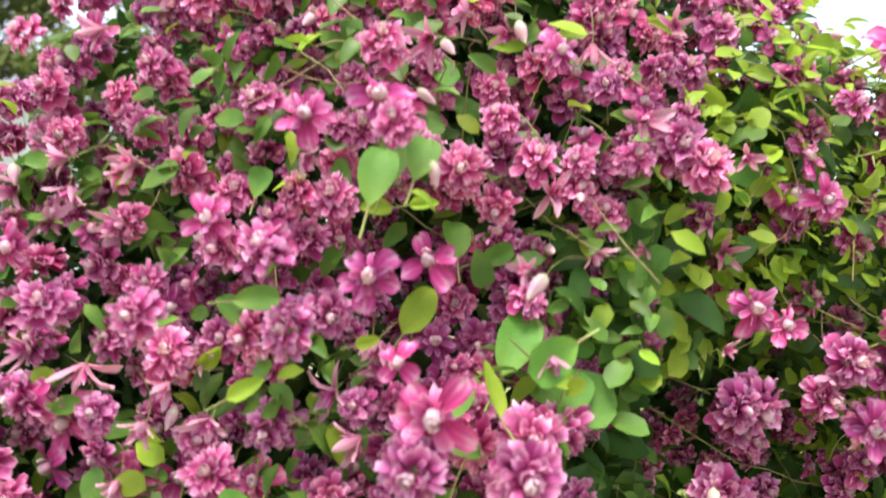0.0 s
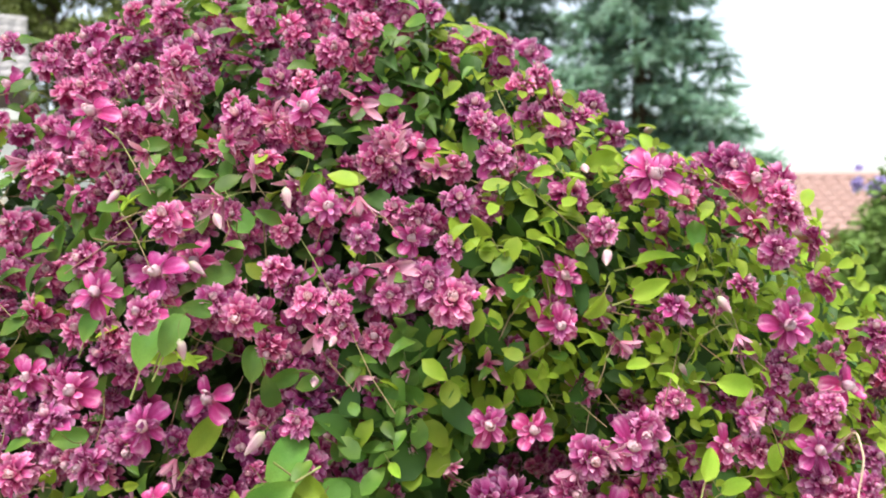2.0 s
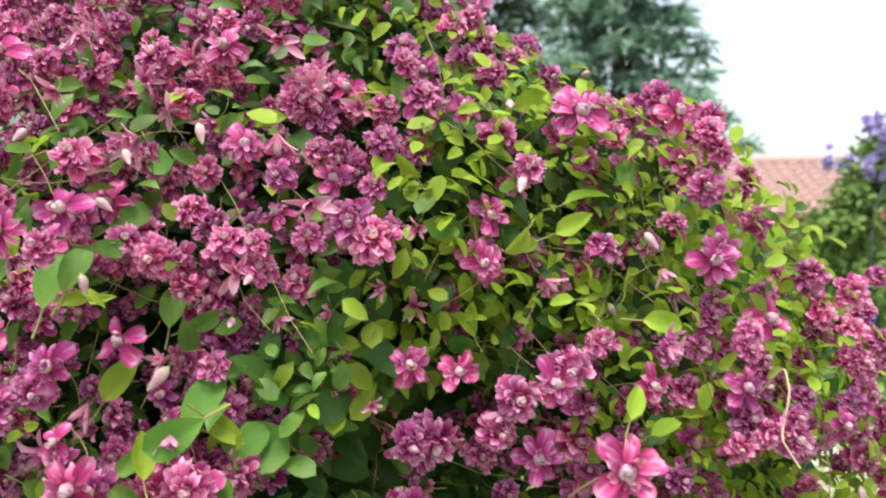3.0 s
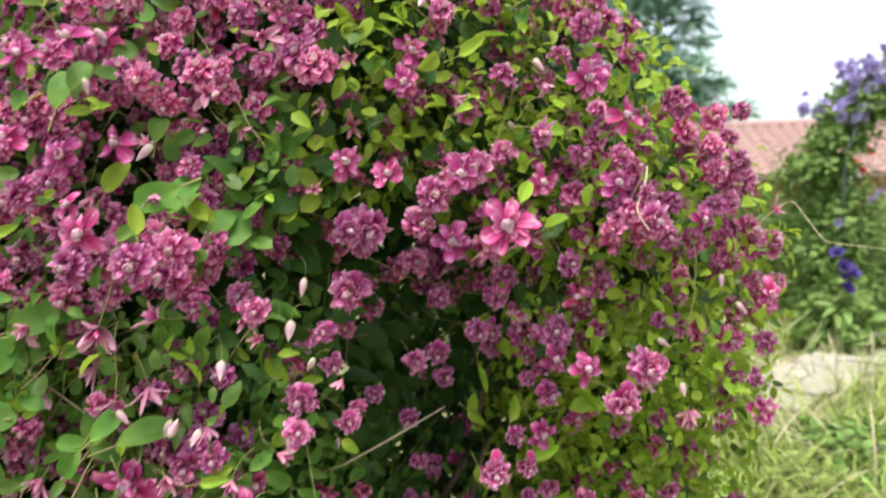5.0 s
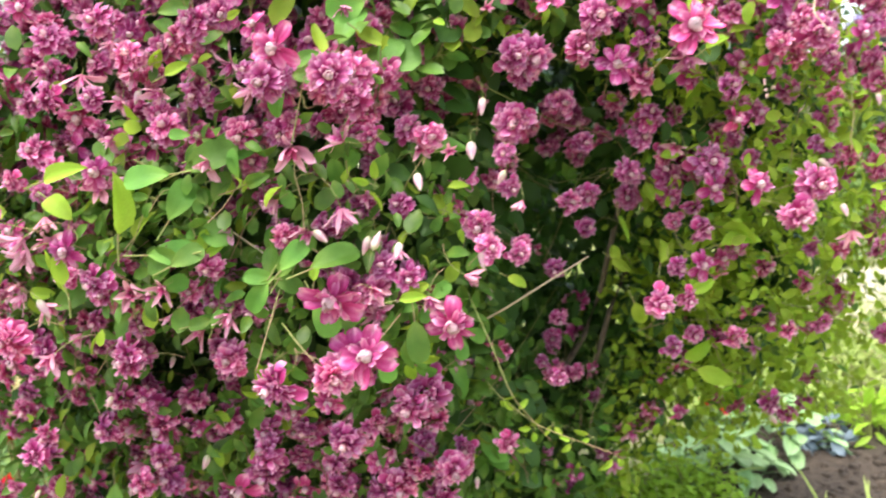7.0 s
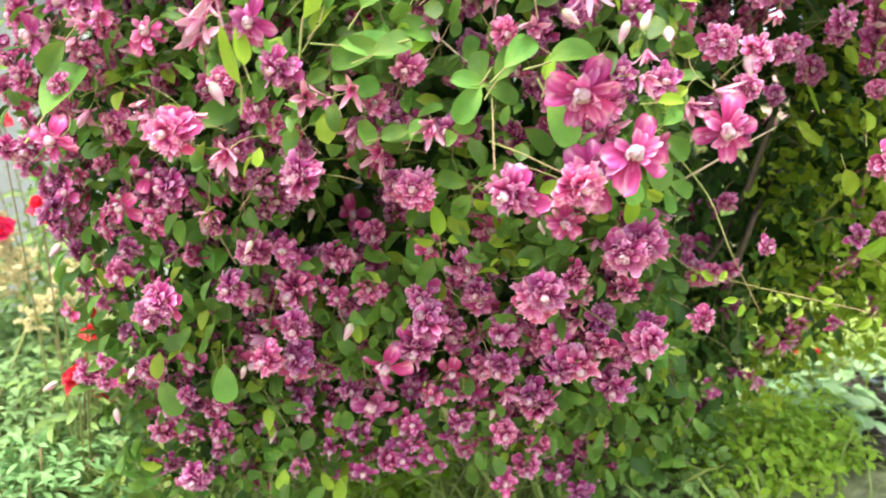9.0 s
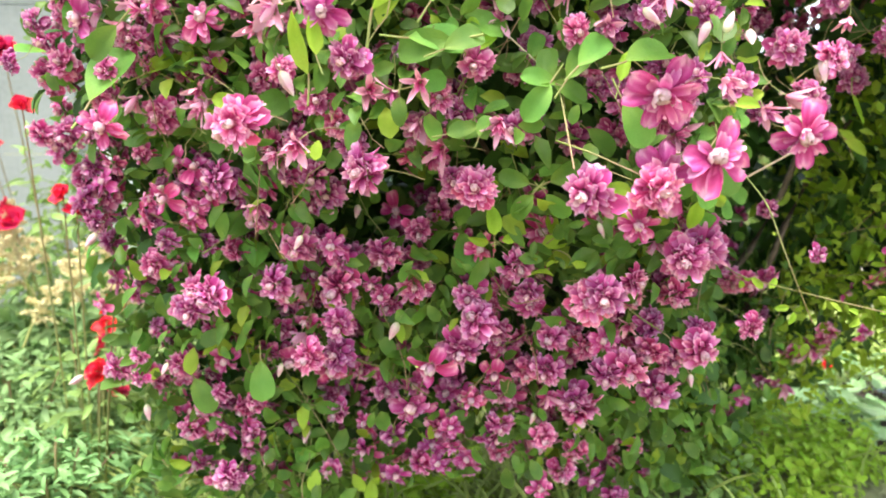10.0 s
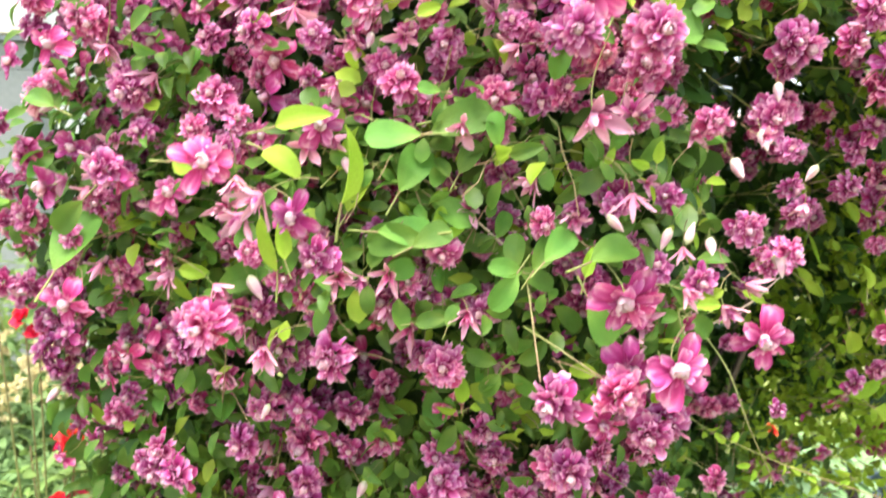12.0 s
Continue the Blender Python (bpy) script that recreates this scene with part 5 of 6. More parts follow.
# the bed beside the clematis: astilbe and red poppies before a pale wall
astilbe((-1.30, 1.95, 0), [(-1.42, 1.80, 0.62), (-1.30, 1.70, 0.56), (-1.22, 1.80, 0.54), (-1.14, 1.86, 0.50), (-1.36, 1.66, 0.50), (-1.25, 1.62, 0.46), (-1.10, 1.74, 0.44), (-1.46, 1.62, 0.36), (-1.52, 1.80, 0.52), (-1.05, 1.80, 0.46), (-1.40, 1.72, 0.55), (-1.16, 1.72, 0.50), (-1.33, 1.60, 0.46)])
flowering("poppy_plant", (-1.40, 2.25, 0), 0.44, 0.80, 1700, [(-1.27, 1.62, 1.03), (-1.42, 1.72, 0.70), (-1.33, 1.70, 0.585), (-1.41, 1.75, 0.79), (-1.36, 1.74, 0.61), (-1.55, 1.9, 0.82), (-1.48, 1.85, 0.95)], RED, "leafy poppy plant with scarlet red flowers", FERN, 0.085, LANCE, "plant", "scarlet red bloom", (0.04, 0.09))
flowering("poppy_plant", (-0.98, 1.36, 0), 0.16, 0.45, 260, [(-0.92, 1.19, 0.69), (-1.00, 1.21, 0.865), (-0.89, 1.18, 0.66), (-0.74, 0.99, 0.506), (-0.80, 1.05, 0.37)], RED, "slender poppy plant with scarlet flowers beside the clematis", FERN, 0.055, LANCE, "plant", "scarlet red bloom", (0.03, 0.07))
flowering("poppy_plant", (-0.90, 1.62, 0), 0.22, 0.34, 420, [(-0.97, 1.45, 0.36), (-0.93, 1.40, 0.22), (-1.0, 1.5, 0.30)], RED, "low poppy plant with scarlet red flowers", FERN, 0.06, LANCE, "plant", "scarlet red bloom", (0.04, 0.08))
perennial("leafy_perennial", (-1.18, 1.42, 0), 0.34, 0.32, 2000, 0.025, 0.055, LANCE, ASTILBE, "dense mid-green leafy perennial on the bed")
perennial("leafy_perennial", (-0.95, 1.12, 0), 0.26, 0.22, 1300, 0.025, 0.05, LANCE, ASTILBE, "low mid-green leafy perennial on the bed")
perennial("leafy_perennial", (-1.75, 1.75, 0), 0.40, 0.40, 1300, 0.03, 0.07, LANCE, ASTILBE, "bushy mid-green perennial before the pale wall")

# beds on the other side
def hosta(at, spread, height, n, label):
    ob = thing("hosta", at, label, "plant")
    made = []
    for w, curl in ((0.72, -1.0), (0.82, -0.8), (0.66, -1.2)):
        g = Geo().add(*blade(1.0, w, 7, 8, 0.5, curl, 0.16, 0.022, (0.5, 0.65), 0.15, 0.03, vein=0.12))
        made.append(tube(g, [(-0.9, 0, -0.8), (-0.35, 0, -0.2), (0.02, 0, 0)], [0.03, 0.03, 0.02], 4).mesh("leaf", GREY_LEAF))
    for i in range(n):
        a, r = i * 2.4 + RNG.normal(0, 0.2), spread * math.sqrt((i + 0.5) / n)
        d = np.array([math.cos(a), math.sin(a), 0.25])
        p = np.array([0.75 * r * math.cos(a), 0.75 * r * math.sin(a), height * (1.05 - 0.75 * (r / spread) ** 2) * RNG.uniform(0.8, 1.1)])
        part("leaf", made[i % 3], ob, pose_of(p, facing(np.array([0, 0, 1.0]) + 0.4 * d + RNG.normal(0, 0.22, 3), d + RNG.normal(0, 0.2, 3)), RNG.uniform(0.045, 0.075)))


hosta((1.12, 1.86, 0), 0.26, 0.15, 64, "hosta with broad pale green crinkled leaves")
hosta((0.92, 1.68, 0), 0.22, 0.12, 52, "small hosta with pale green leaves")
perennial("blue_leaved_plant", (1.25, 1.80, 0), 0.10, 0.11, 110, 0.03, 0.055, OVAL, BLUE_LEAF, "low plant with dark blue-grey leaves", "plant", 3)
perennial("lime_perennial", (1.44, 1.84, 0), 0.10, 0.20, 90, 0.06, 0.11, LANCE, LIME, "upright lime-green leafy plant on bare soil", "plant", 5, 0.1)
perennial("lime_perennial", (0.60, 1.42, 0), 0.24, 0.18, 1500, 0.014, 0.030, OVAL, LIME, "low fresh green plant under the clematis", "plant", 3)
perennial("lime_perennial", (0.80, 1.50, 0), 0.16, 0.15, 700, 0.014, 0.032, OVAL, LIME, "low yellow-green plant at the edge of the bed", "plant", 3)
perennial("leafy_perennial", (0.33, 1.36, 0), 0.26, 0.20, 1300, 0.016, 0.032, OVAL, FERN, "low fresh green plant under the clematis")
perennial("leafy_perennial", (-0.24, 1.34, 0), 0.20, 0.14, 800, 0.02, 0.04, OVAL, LIME, "low pale-green leafy plant on the soil")
perennial("leafy_perennial", (1.62, 2.35, 0), 0.30, 0.20, 1300, 0.03, 0.07, STRAP2, GRASS, "low pale-green leafy plant behind bare soil")
perennial("leafy_perennial", (1.25, 2.30, 0), 0.28, 0.18, 1100, 0.03, 0.07, STRAP2, GRASS, "low yellow-green leafy plant behind the hosta")
perennial("leafy_perennial", (2.05, 2.75, 0), 0.28, 0.15, 420, 0.04, 0.07, OVAL, FERN, "mid-green low perennial in the grass")
perennial("leafy_perennial", (2.62, 2.95, 0), 0.35, 0.20, 520, 0.04, 0.08, LANCE, LIME, "yellow-green leafy perennial at the path")
perennial("leafy_perennial", (1.75, 3.65, 0), 0.28, 0.36, 600, 0.04, 0.07, OVAL, LIME, "yellow-green bushy perennial beside the path")
perennial("leafy_perennial", (3.55, 4.55, 0), 0.40, 0.30, 700, 0.05, 0.09, LANCE, LIME, "yellow-green perennial beside the garden arch")
flowering("geum", (0.98, 1.92, 0), 0.11, 0.14, 130, [(0.93, 1.86, 0.17), (0.99, 1.84, 0.15), (0.96, 1.90, 0.19)], SCARLET, "small leafy plant with orange-red flowers", FERN, 0.04)
g = Geo()
R, T = np.meshgrid(np.linspace(0, 1, 8), np.linspace(0, 2 * np.pi, 25), indexing="ij")
wob = np.array([[1 + 0.2 * noise.noise((math.cos(t) * 1.5, math.sin(t) * 1.5, 3)) for t in line] for line in T])
g.add(np.stack([(1.40 + 0.62 * R * wob * np.cos(T)).ravel(), (1.74 + 0.42 * R * wob * np.sin(T)).ravel(), (0.012 + 0.03 * (1 - R ** 2)).ravel()], 1), grid_faces(8, 25), np.zeros(R.size))
solid("soil_bed", g.mesh("soil_bed", EARTH), "bare dark dug garden soil", "soil", "structure")
g = Geo()
for i in range(420):
    a, k, q = RNG.uniform(0, 6.28), math.sqrt(RNG.random()), RNG.uniform(0.004, 0.013)
    block(g, -q, q, -q * RNG.uniform(0.6, 1.2), q, -q, q * RNG.uniform(0.5, 1.0))
    g.v[-1] = turn(g.v[-1] * RNG.uniform(0.7, 1.2, (8, 3)), RNG.uniform(0, 6.28), RNG.normal(0, 0.4)) + (1.40 + 0.58 * k * math.cos(a), 1.74 + 0.38 * k * math.sin(a), 0.014 + 0.03 * (1 - k * k))
tagged(new("soil_clods", g.mesh("soil_clods", EARTH)), "small dark clods and pebbles on the dug soil", "soil clods", "", "stuff")

g = Geo()
n = 11000
x, y = RNG.uniform(-2.5, 4.2, n), RNG.uniform(1.0, 7.0, n)
x[5200:], y[5200:] = RNG.uniform(0.7, 3.6, n - 5200), RNG.uniform(1.9, 5.2, n - 5200)
x[9500:], y[9500:] = RNG.uniform(-0.8, 0.15, n - 9500), RNG.uniform(1.05, 2.3, n - 9500)
keep = ((x - 1.40) ** 2 / 0.38 + (y - 1.74) ** 2 / 0.17 > 1) & (np.abs((x - 2.0) - (y - 3.6)) + 6 * np.maximum(0, 3.5 - y) > 0.38) & ~((np.abs(x) < 0.9) & (y < 1.05))
p = np.stack([x, y, np.full(n, -0.01)], 1)[keep]
scatter(g, STRAP, p, facing(np.stack([RNG.normal(0, 0.25, len(p)), RNG.normal(0, 0.25, len(p)), np.ones(len(p))], 1), RNG.normal(0, 1, (len(p), 3))), RNG.uniform(0.10, 0.26, len(p)))
tagged(new("grass", g.mesh("grass", GRASS)), "tufts of uneven green garden grass", "grass", "", "stuff")
g = Geo()
n = 900
p = np.stack([RNG.uniform(1.5, 3.6, n), RNG.uniform(2.1, 4.8, n), RNG.uniform(0.0, 0.06, n)], 1)
THREAD = blade(1.0, 0.022, 3, 7, 0.9, -1.1, 0.1, 0.0, (0.2, 0.5), 0.5, 0.05)
scatter(g, THREAD, p, facing(RNG.normal(0, 0.6, (n, 3)) + (0, 0, 0.5), RNG.normal(0, 1, (n, 3))), RNG.uniform(0.15, 0.4, n))
tagged(new("dry_stalks", g.mesh("dry_stalks", STRAW)), "pale dry straw stalks lying in the grass", "dry grass", "", "stuff")
path = thing("garden_path", (0, 0, 0), "narrow path of pale worn paving stones in the grass", "path", "", "structure")
for i in range(22):
    row, t = i % 2, (i // 2) / 10
    c = np.array([1.95 + 2.1 * t + 0.15 * row, 3.62 + 1.9 * t - 0.17 * row + 0.06 * math.sin(5 * t), 0.0])
    gg = block(Geo(), -0.14, 0.14, -0.115, 0.115, -0.03, 0.035)
    gg.v[0][:, :2] *= RNG.uniform(0.85, 1.1, (8, 2))
    part("paving_stone", gg.mesh("paving_stone", PAVING, smooth=False), path, pose(*c, RNG.normal(0, 2), RNG.normal(0, 2), 42 + RNG.normal(0, 6)))


# arch with violet clematis, roses behind it
def flower_arch(at, width, height, deep=0.45):
    ob = thing("flower_arch", at, "iron garden arch overgrown with leaves and violet clematis", "garden arch")
    rise = height - width / 2
    t = np.linspace(0, np.pi, 15)
    line = np.vstack([[(-width / 2, 0, 0)], np.stack([-width / 2 * np.cos(t), 0 * t, rise + width / 2 * np.sin(t)], 1), [(width / 2, 0, 0)]])
    for dy in (-deep / 2, deep / 2):
        part("arch_hoop", tube(Geo(), line + (0, dy, 0), np.full(len(line), 0.011), 6).mesh("arch_hoop", METAL), ob)
    for k in range(1, len(line) - 1, 2):
        part("arch_rung", tube(Geo(), [line[k] + (0, -deep / 2, 0), line[k] + (0, deep / 2, 0)], [0.006, 0.006], 5).mesh("arch_rung", METAL), ob)
    g, fl = Geo(), Geo()
    for k in range(110):
        s = RNG.uniform(0, len(line) - 1.001)
        c = line[int(s)] * (1 - s % 1) + line[int(s) + 1] * (s % 1)
        if c[2] > 0.35 and RNG.random() < 0.15:
            continue
        leafy(g, c + RNG.normal(0, 0.07, 3), 0.20, 0.18, 85, 0.04, 0.075, OVAL, 0, 0.4, -0.05)
    for z in np.linspace(0.1, rise, 12):
        leafy(g, (-width / 2 + RNG.normal(0, 0.05), RNG.normal(0, 0.1), z), 0.31, 0.22, 260, 0.04, 0.08, OVAL, 0, 0.4)
        leafy(g, (width / 2 + RNG.normal(0, 0.05), RNG.normal(0, 0.1), z), 0.24, 0.2, 150, 0.04, 0.08, OVAL, 0, 0.4)
    part("foliage", g.mesh("foliage", FERN), ob, None, "", "stuff")
    made = [cup_bloom(VIOLET, 7).mesh("bloom", VIOLET) for _ in range(3)]
    for k in range(270):
        a = RNG.uniform(0.5, np.pi - 0.3)
        rr = width / 2 + RNG.normal(0.12, 0.10)
        c = np.array([-rr * math.cos(a), RNG.uniform(-0.3, 0.25), rise + rr * math.sin(a)])
        if k > 265:
            c = np.array([-width / 2 + RNG.normal(0, 0.2), -0.3, RNG.uniform(0.5, rise)])
        part("bloom", made[k % 3], ob, pose_of(c, facing(RNG.normal(0, 0.5, 3) + (0, -0.8, 0.3), RNG.normal(0, 1, 3)), RNG.uniform(0.07, 0.12)), "violet bloom")
    return ob


flower_arch((3.83, 5.40, 0), 1.35, 1.88)
flowering("white_shrub", (3.95, 6.75, 0), 0.50, 1.05, 1300, [(3.62 + RNG.normal(0, 0.13), 6.3 + RNG.normal(0, 0.08), 1.20 + RNG.normal(0, 0.12)) for _ in range(30)], WHITE, "leafy shrub with clusters of white flowers", FERN, 0.10, OVAL, "shrub", "white bloom", (0.05, 0.08))
flowering("rose_bush", (3.45, 5.85, 0), 0.34, 0.72, 800, [(3.26, 5.5, 0.85), (3.39, 5.5, 0.94), (3.46, 5.52, 0.89), (3.24, 5.55, 0.80)], ROSE, "rose bush with large pink flowers", FERN, 0.13, OVAL, "shrub", "pink rose", (0.05, 0.08))
flowering("rose_bush", (3.80, 6.25, 0), 0.3, 1.1, 600, [(3.61, 6.0, 1.27), (3.72, 6.0, 1.35), (3.68, 6.0, 1.19)], SCARLET, "rose bush with red flowers", FERN, 0.10, OVAL, "shrub", "red rose", (0.05, 0.08))
flowering("iris_clump", (2.90, 4.65, 0), 0.25, 0.42, 420, [(2.81, 4.5, 0.68), (2.86, 4.5, 0.59), (2.85, 4.5, 0.51), (2.88, 4.5, 0.44), (2.90, 4.48, 0.55)], INDIGO, "clump of leaves with deep violet flowers", FERN, 0.09, LANCE, "plant", "deep violet bloom", (0.1, 0.2))
perennial("garden_shrub", (2.85, 6.4, 0), 0.66, 1.2, 2400, 0.05, 0.09, OVAL, FERN, "rounded green garden shrub", "shrub", 6)
perennial("garden_shrub", (4.6, 8.6, 0), 1.1, 1.15, 3000, 0.06, 0.11, OVAL, FERN, "broad green hedge shrub", "shrub", 6)
perennial("garden_shrub", (2.3, 8.2, 0), 1.0, 1.2, 2500, 0.06, 0.11, OVAL, PINE, "broad dark green shrub", "shrub", 6)
perennial("garden_shrub", (6.6, 8.4, 0), 1.2, 1.2, 2500, 0.06, 0.11, OVAL, FERN, "broad green hedge shrub", "shrub", 6)


# ---- buildings ----
def tiled_roof(parent, x0, x1, y0, z0, y1, z1, rows, across, mat):
    """Overlapping tiles in courses on a slope from (y0, z0) at the eave to (y1, z1) at the ridge."""
    slope = math.atan2(z1 - z0, y1 - y0)
    step, w = math.hypot(y1 - y0, z1 - z0) / rows, (x1 - x0) / across
    u = np.linspace(0, 1, 7)
    wave = 0.18 * w * np.sin(u * np.pi) ** 2
    top = np.array([(a * w, b * step * 1.12, h + 0.025 * (1 - b)) for b in (0.0, 1.0) for a, h in zip(u, wave)])
    v = np.vstack([top, top - (0, 0, 0.016)])
    k = np.arange(6)
    f = np.vstack([np.stack([k, k + 1, k + 8, k + 7], 1), np.stack([k + 14, k + 21, k + 22, k + 15], 1), np.stack([k, k + 14, k + 15, k + 1], 1)])
    me = Geo().add(v, f, np.zeros(28)).mesh("roof_tile", mat)
    for j in range(rows):
        for i in range(across):
            part("roof_tile", me, parent, Matrix.Translation((x0 + i * w, y0 + (y1 - y0) * j / rows, z0 + (z1 - z0) * j / rows + 0.02)) @ pose(0, 0, 0, math.degrees(slope), 0, RNG.normal(0, 0.4)))


def gabled(name, label, x0, x1, y0, depth, eave, ridge, wall_mat, tile_mat, rows, across, over=0.18, verge=None):
    ob = thing(name, (x0, y0, 0), label, "house")
    w = x1 - x0
    part("wall", block(Geo(), 0, w, 0, 0.2, -0.05, eave).mesh("wall", wall_mat, smooth=False), ob)
    part("wall", block(Geo(), 0, w, depth - 0.2, depth, -0.05, eave).mesh("wall", wall_mat, smooth=False), ob)
    for xa in (0.0, w - 0.2):
        g = Geo()
        v = np.array([(xx, yy, zz) for xx in (xa, xa + 0.2) for yy, zz in ((0.2, -0.05), (depth - 0.2, -0.05), (depth - 0.2, eave), (depth / 2, ridge - 0.08), (0.2, eave))])
        g.add(v, np.array([(0, 1, 2, 3, 4), (9, 8, 7, 6, 5)]), np.zeros(10))
        q = np.array([[k, k + 5, (k + 1) % 5 + 5, (k + 1) % 5] for k in range(5)])
        h = Geo().add(v, q, np.zeros(10))
        part("gable_wall", g.mesh("gable_wall", wall_mat, smooth=False), ob)
        part("gable_edge", h.mesh("gable_edge", wall_mat, smooth=False), ob)
    for side in (0, 1):
        ya, yb = (-over, depth / 2) if side == 0 else (depth + over, depth / 2)
        za = eave - over * (ridge - eave) / (depth / 2)
        g = Geo()
        v = np.array([(xx, yy, zz + dz) for xx in (-0.15, w + 0.15) for yy, zz in ((ya, za), (yb, ridge)) for dz in (0.0, 0.05)])
        g.add(v, np.array([(0, 1, 3, 2), (4, 6, 7, 5), (0, 4, 5, 1), (2, 3, 7, 6), (0, 2, 6, 4), (1, 5, 7, 3)]), np.zeros(8))
        r = part("roof", g.mesh("roof", tile_mat, smooth=False), ob)
        if side == 0:
            tiled_roof(r, -0.15, w + 0.15, ya, za + 0.03, yb, ridge + 0.03, rows, across, tile_mat)
    part("ridge_cap", tube(Geo(), [(-0.16, depth / 2, ridge + 0.06), (w + 0.16, depth / 2, ridge + 0.06)], [0.08, 0.08], 8).mesh("ridge_cap", tile_mat), ob)
    if verge:
        part("verge_board", block(Geo(), w + 0.15, w + 0.18, -over, depth / 2, eave - 0.4, eave - 0.1).mesh("verge_board", verge, smooth=False), ob)
    return ob


gabled("house", "small house with a weathered grey tiled roof and dark boarded wall", -12.18, -7.88, 10.53, 2.6, 3.97, 5.2, DARK_WOOD, GREY_TILE, 8, 20, 0.18).rotation_euler = (0, 0, radians(36))
gabled("house", "low outbuilding with a faded red tiled roof behind the hedge", 4.7, 9.0, 12.0, 3.4, 1.15, 1.98, BRICK, RED_TILE, 10, 20)

# pale wall of a shed: white render above a sandy ledge, grey boards below
shed = thing("shed", (-5.2, 2.9, 0.095), "pale garden shed with white rendered top and grey boards", "shed")
LONG = 5.2 - 1.73
part("upper_wall", block(Geo(), 0, LONG, 0.0, 0.16, 1.47, 1.80).mesh("upper_wall", RENDERED, smooth=False), shed, None, "white rendered wall")
part("ledge", block(Geo(), 0, LONG + 0.02, -0.05, 0.16, 1.43, 1.467).mesh("ledge", SILL, smooth=False), shed, None, "sandy ledge")
part("gutter_strip", block(Geo(), 0, LONG + 0.01, -0.03, 0.16, 1.405, 1.427).mesh("gutter_strip", ZINC, smooth=False), shed, None, "dark zinc strip")
for top, low in ((1.40, 1.293), (1.29, 0.67), (0.667, -0.13)):
    part("wall_board", block(Geo(), 0, LONG, 0.0, 0.14, low, top).mesh("wall_board", BOARD, smooth=False), shed)
part("side_wall", block(Geo(), LONG - 0.14, LONG, 0.165, 2.2, -0.13, 1.80).mesh("side_wall", RENDERED, smooth=False), shed)
part("flat_roof", block(Geo(), -0.05, LONG + 0.05, -0.06, 2.25, 1.805, 1.85).mesh("flat_roof", RENDERED, smooth=False), shed)


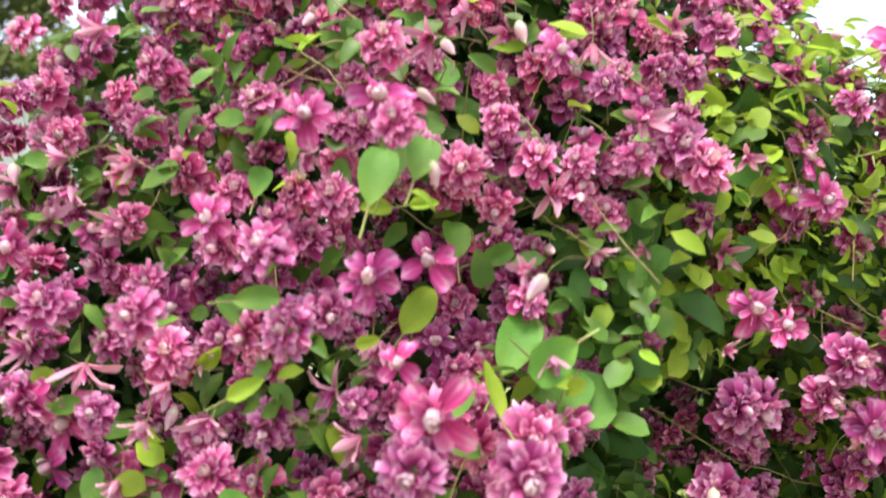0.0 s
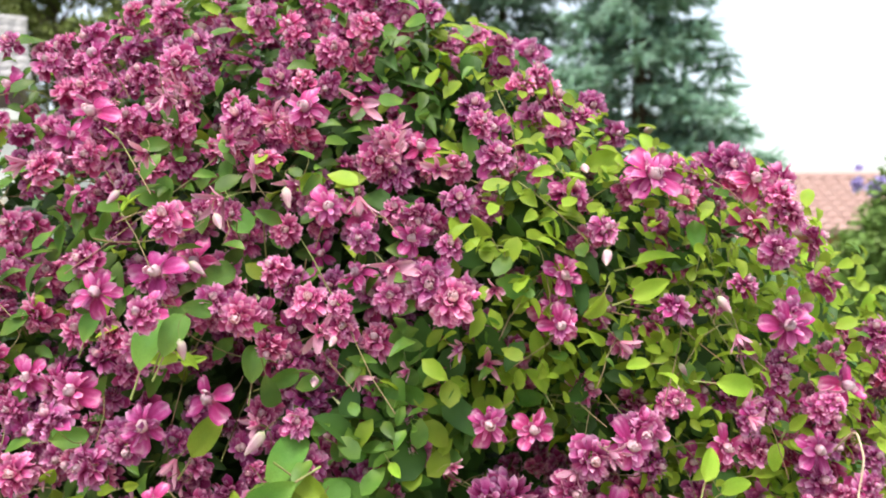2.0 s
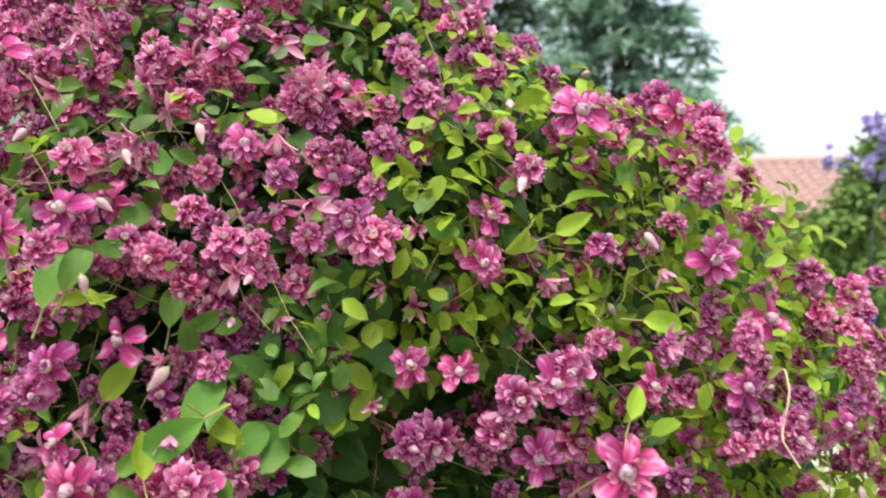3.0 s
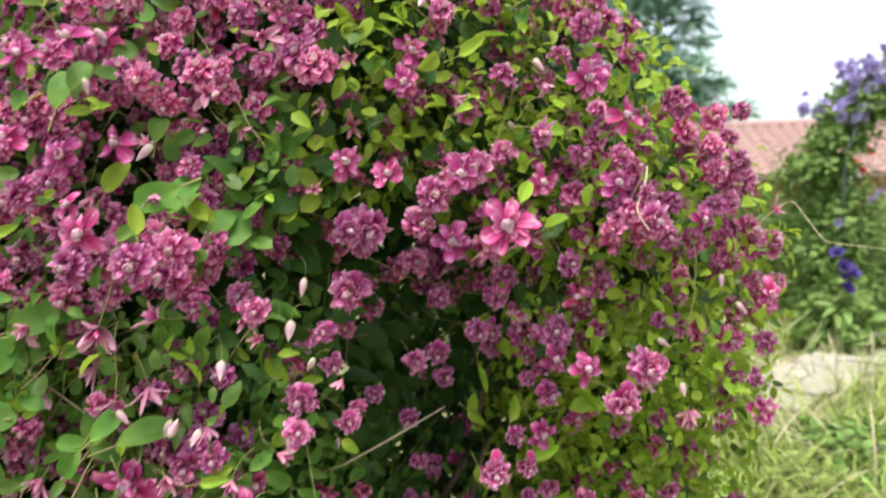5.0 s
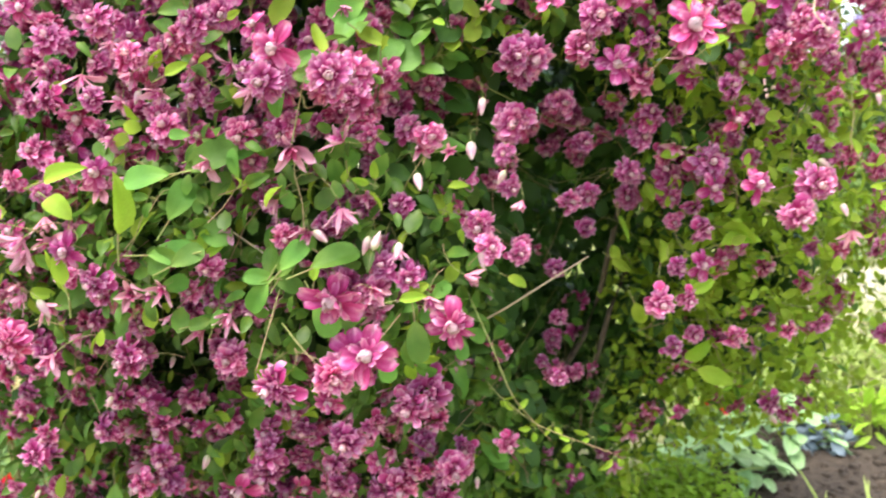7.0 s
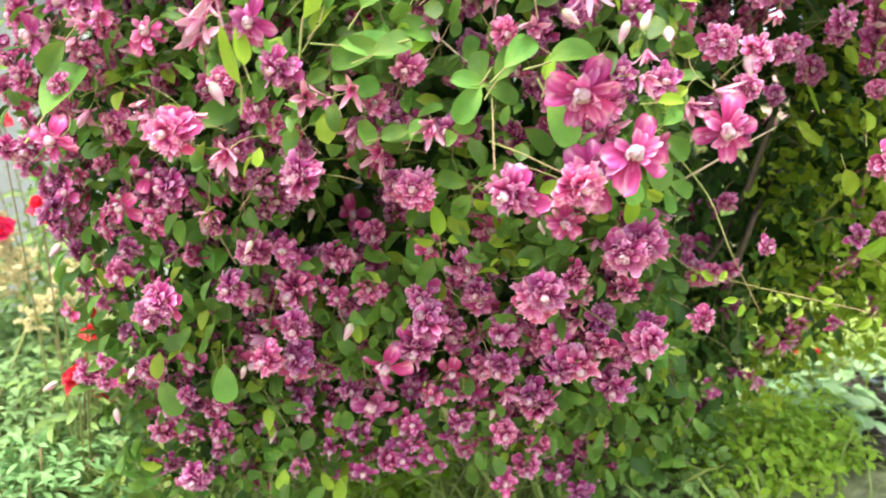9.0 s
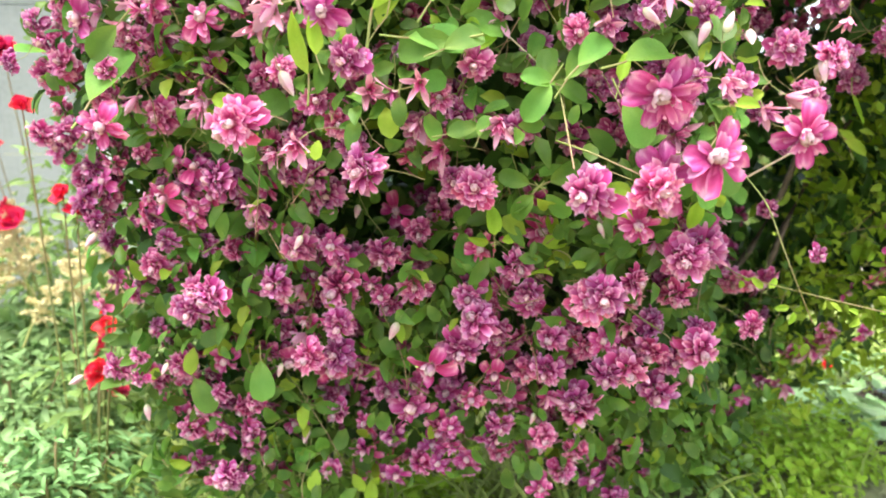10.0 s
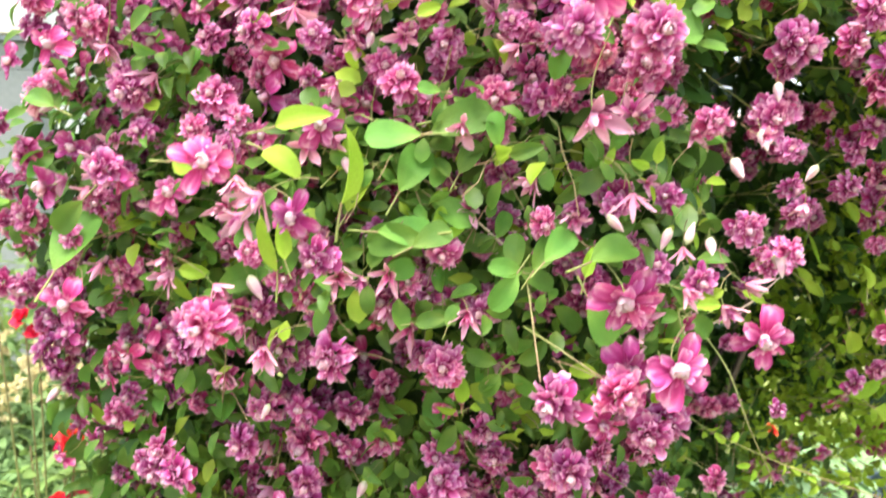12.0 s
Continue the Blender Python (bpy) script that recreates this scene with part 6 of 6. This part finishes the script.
# ---- trees ----
def conifer(at, height, radius, label, mat, whorls=34, skip=0.0, droop=0.35, clear=0.4, sprig=0.42):
    ob = thing("spruce_tree", at, label, "tree")
    part("trunk", tube(Geo(), [(0, 0, -0.1), (0.03, 0, height * 0.5), (0, 0, height)], [0.22, 0.13, 0.02], 9).mesh("trunk", WOOD), ob)
    crown = Geo()
    twig = blade(1.0, 0.24, 3, 3, 0.05, -0.35, 0.12, 0.01, (0.4, 0.6), 0.3, 0.05)
    for i in range(whorls):
        t = i / whorls
        z = clear + (height - clear) * t
        reach = radius * (1 - t) ** 0.75 * RNG.uniform(0.8, 1.1) + 0.15
        for b in range(7):
            if RNG.random() < skip:
                continue
            a = RNG.uniform(0, 6.28)
            r = reach * RNG.uniform(0.65, 1.12)
            out = np.array([math.cos(a), math.sin(a), 0])
            s = np.linspace(0, 1, 7)[:, None]
            line = np.array([0, 0, z]) + out * r * s + np.array([0, 0, 1]) * (-droop * r * s + 0.35 * droop * r * s ** 3 + 0.06)
            part("limb", tube(Geo(), line, np.linspace(0.03 * (1 - t) + 0.008, 0.004, 7), 4).mesh("limb", WOOD), ob)
            k = int(48 * r + 10)
            u = RNG.uniform(0.12, 1, k) ** 0.8
            base = np.stack([np.interp(u, s[:, 0], line[:, c]) for c in range(3)], 1)
            sideways = np.array([-out[1], out[0], 0])
            go = out * RNG.uniform(0.2, 1.0, (k, 1)) + sideways * RNG.choice([-1, 1], (k, 1)) * RNG.uniform(0.2, 1.1, (k, 1)) + np.array([0, 0, -0.25]) + RNG.normal(0, 0.25, (k, 3))
            scatter(crown, twig, base + RNG.normal(0, 0.05, (k, 3)), facing(np.array([[0, 0, 1.0]]) + RNG.normal(0, 0.45, (k, 3)), go), RNG.uniform(0.6, 1.25, k) * sprig)
    part("crown", crown.mesh("crown", mat), ob)
    return ob


def broadleaf(at, height, spread, label, mat, clumps=60, leaves=120, size=(0.14, 0.26), low=0.2):
    ob = thing("tree", at, label, "tree")
    part("trunk", tube(Geo(), [(0, 0, -0.1), (0.1, 0.05, height * 0.4), (0, 0, height * 0.9)], [0.24, 0.16, 0.03], 9).mesh("trunk", WOOD), ob)
    crown = Geo()
    for i in range(clumps):
        a, t = RNG.uniform(0, 6.28), RNG.uniform(low, 1.0)
        r = spread * math.sin(math.pi * min(1, 0.25 + 0.72 * t)) * RNG.uniform(0.35, 1.0)
        c = np.array([r * math.cos(a), r * math.sin(a), height * t])
        part("limb", tube(Geo(), bend((0, 0, height * t * 0.8), c, -0.1, 5), np.linspace(0.04, 0.008, 5), 5).mesh("limb", WOOD), ob)
        q = RNG.uniform(0.6, 1.1)
        leafy(crown, c, q, q * 0.7, leaves, *size, FAR, 0, 0.4, -0.2, 0.2)
    part("crown", crown.mesh("crown", mat), ob)
    return ob


conifer((3.4, 16.8, 0), 11.5, 2.95, "tall blue-green spruce with drooping branches", SPRUCE, 42, 0.2)
conifer((0.3, 19.5, 0), 12.0, 3.4, "tall dark spruce behind the garden", SPRUCE, 38, 0.12)
broadleaf((-6.0, 17.0, 0), 9.5, 3.4, "tall leafy tree with gaps of sky in its crown", PINE, 120, 190)
broadleaf((-12.5, 20.0, 0), 10.0, 3.6, "tall leafy tree behind the grey-roofed house", PINE, 110, 180)
broadleaf((-2.6, 18.5, 0), 8.5, 2.8, "leafy tree with an open crown", PINE, 75, 160)
broadleaf((4.3, 15.2, 0), 1.9, 1.2, "low bushy green tree beside the spruce", PINE, 40, 120, (0.08, 0.14), 0.1)
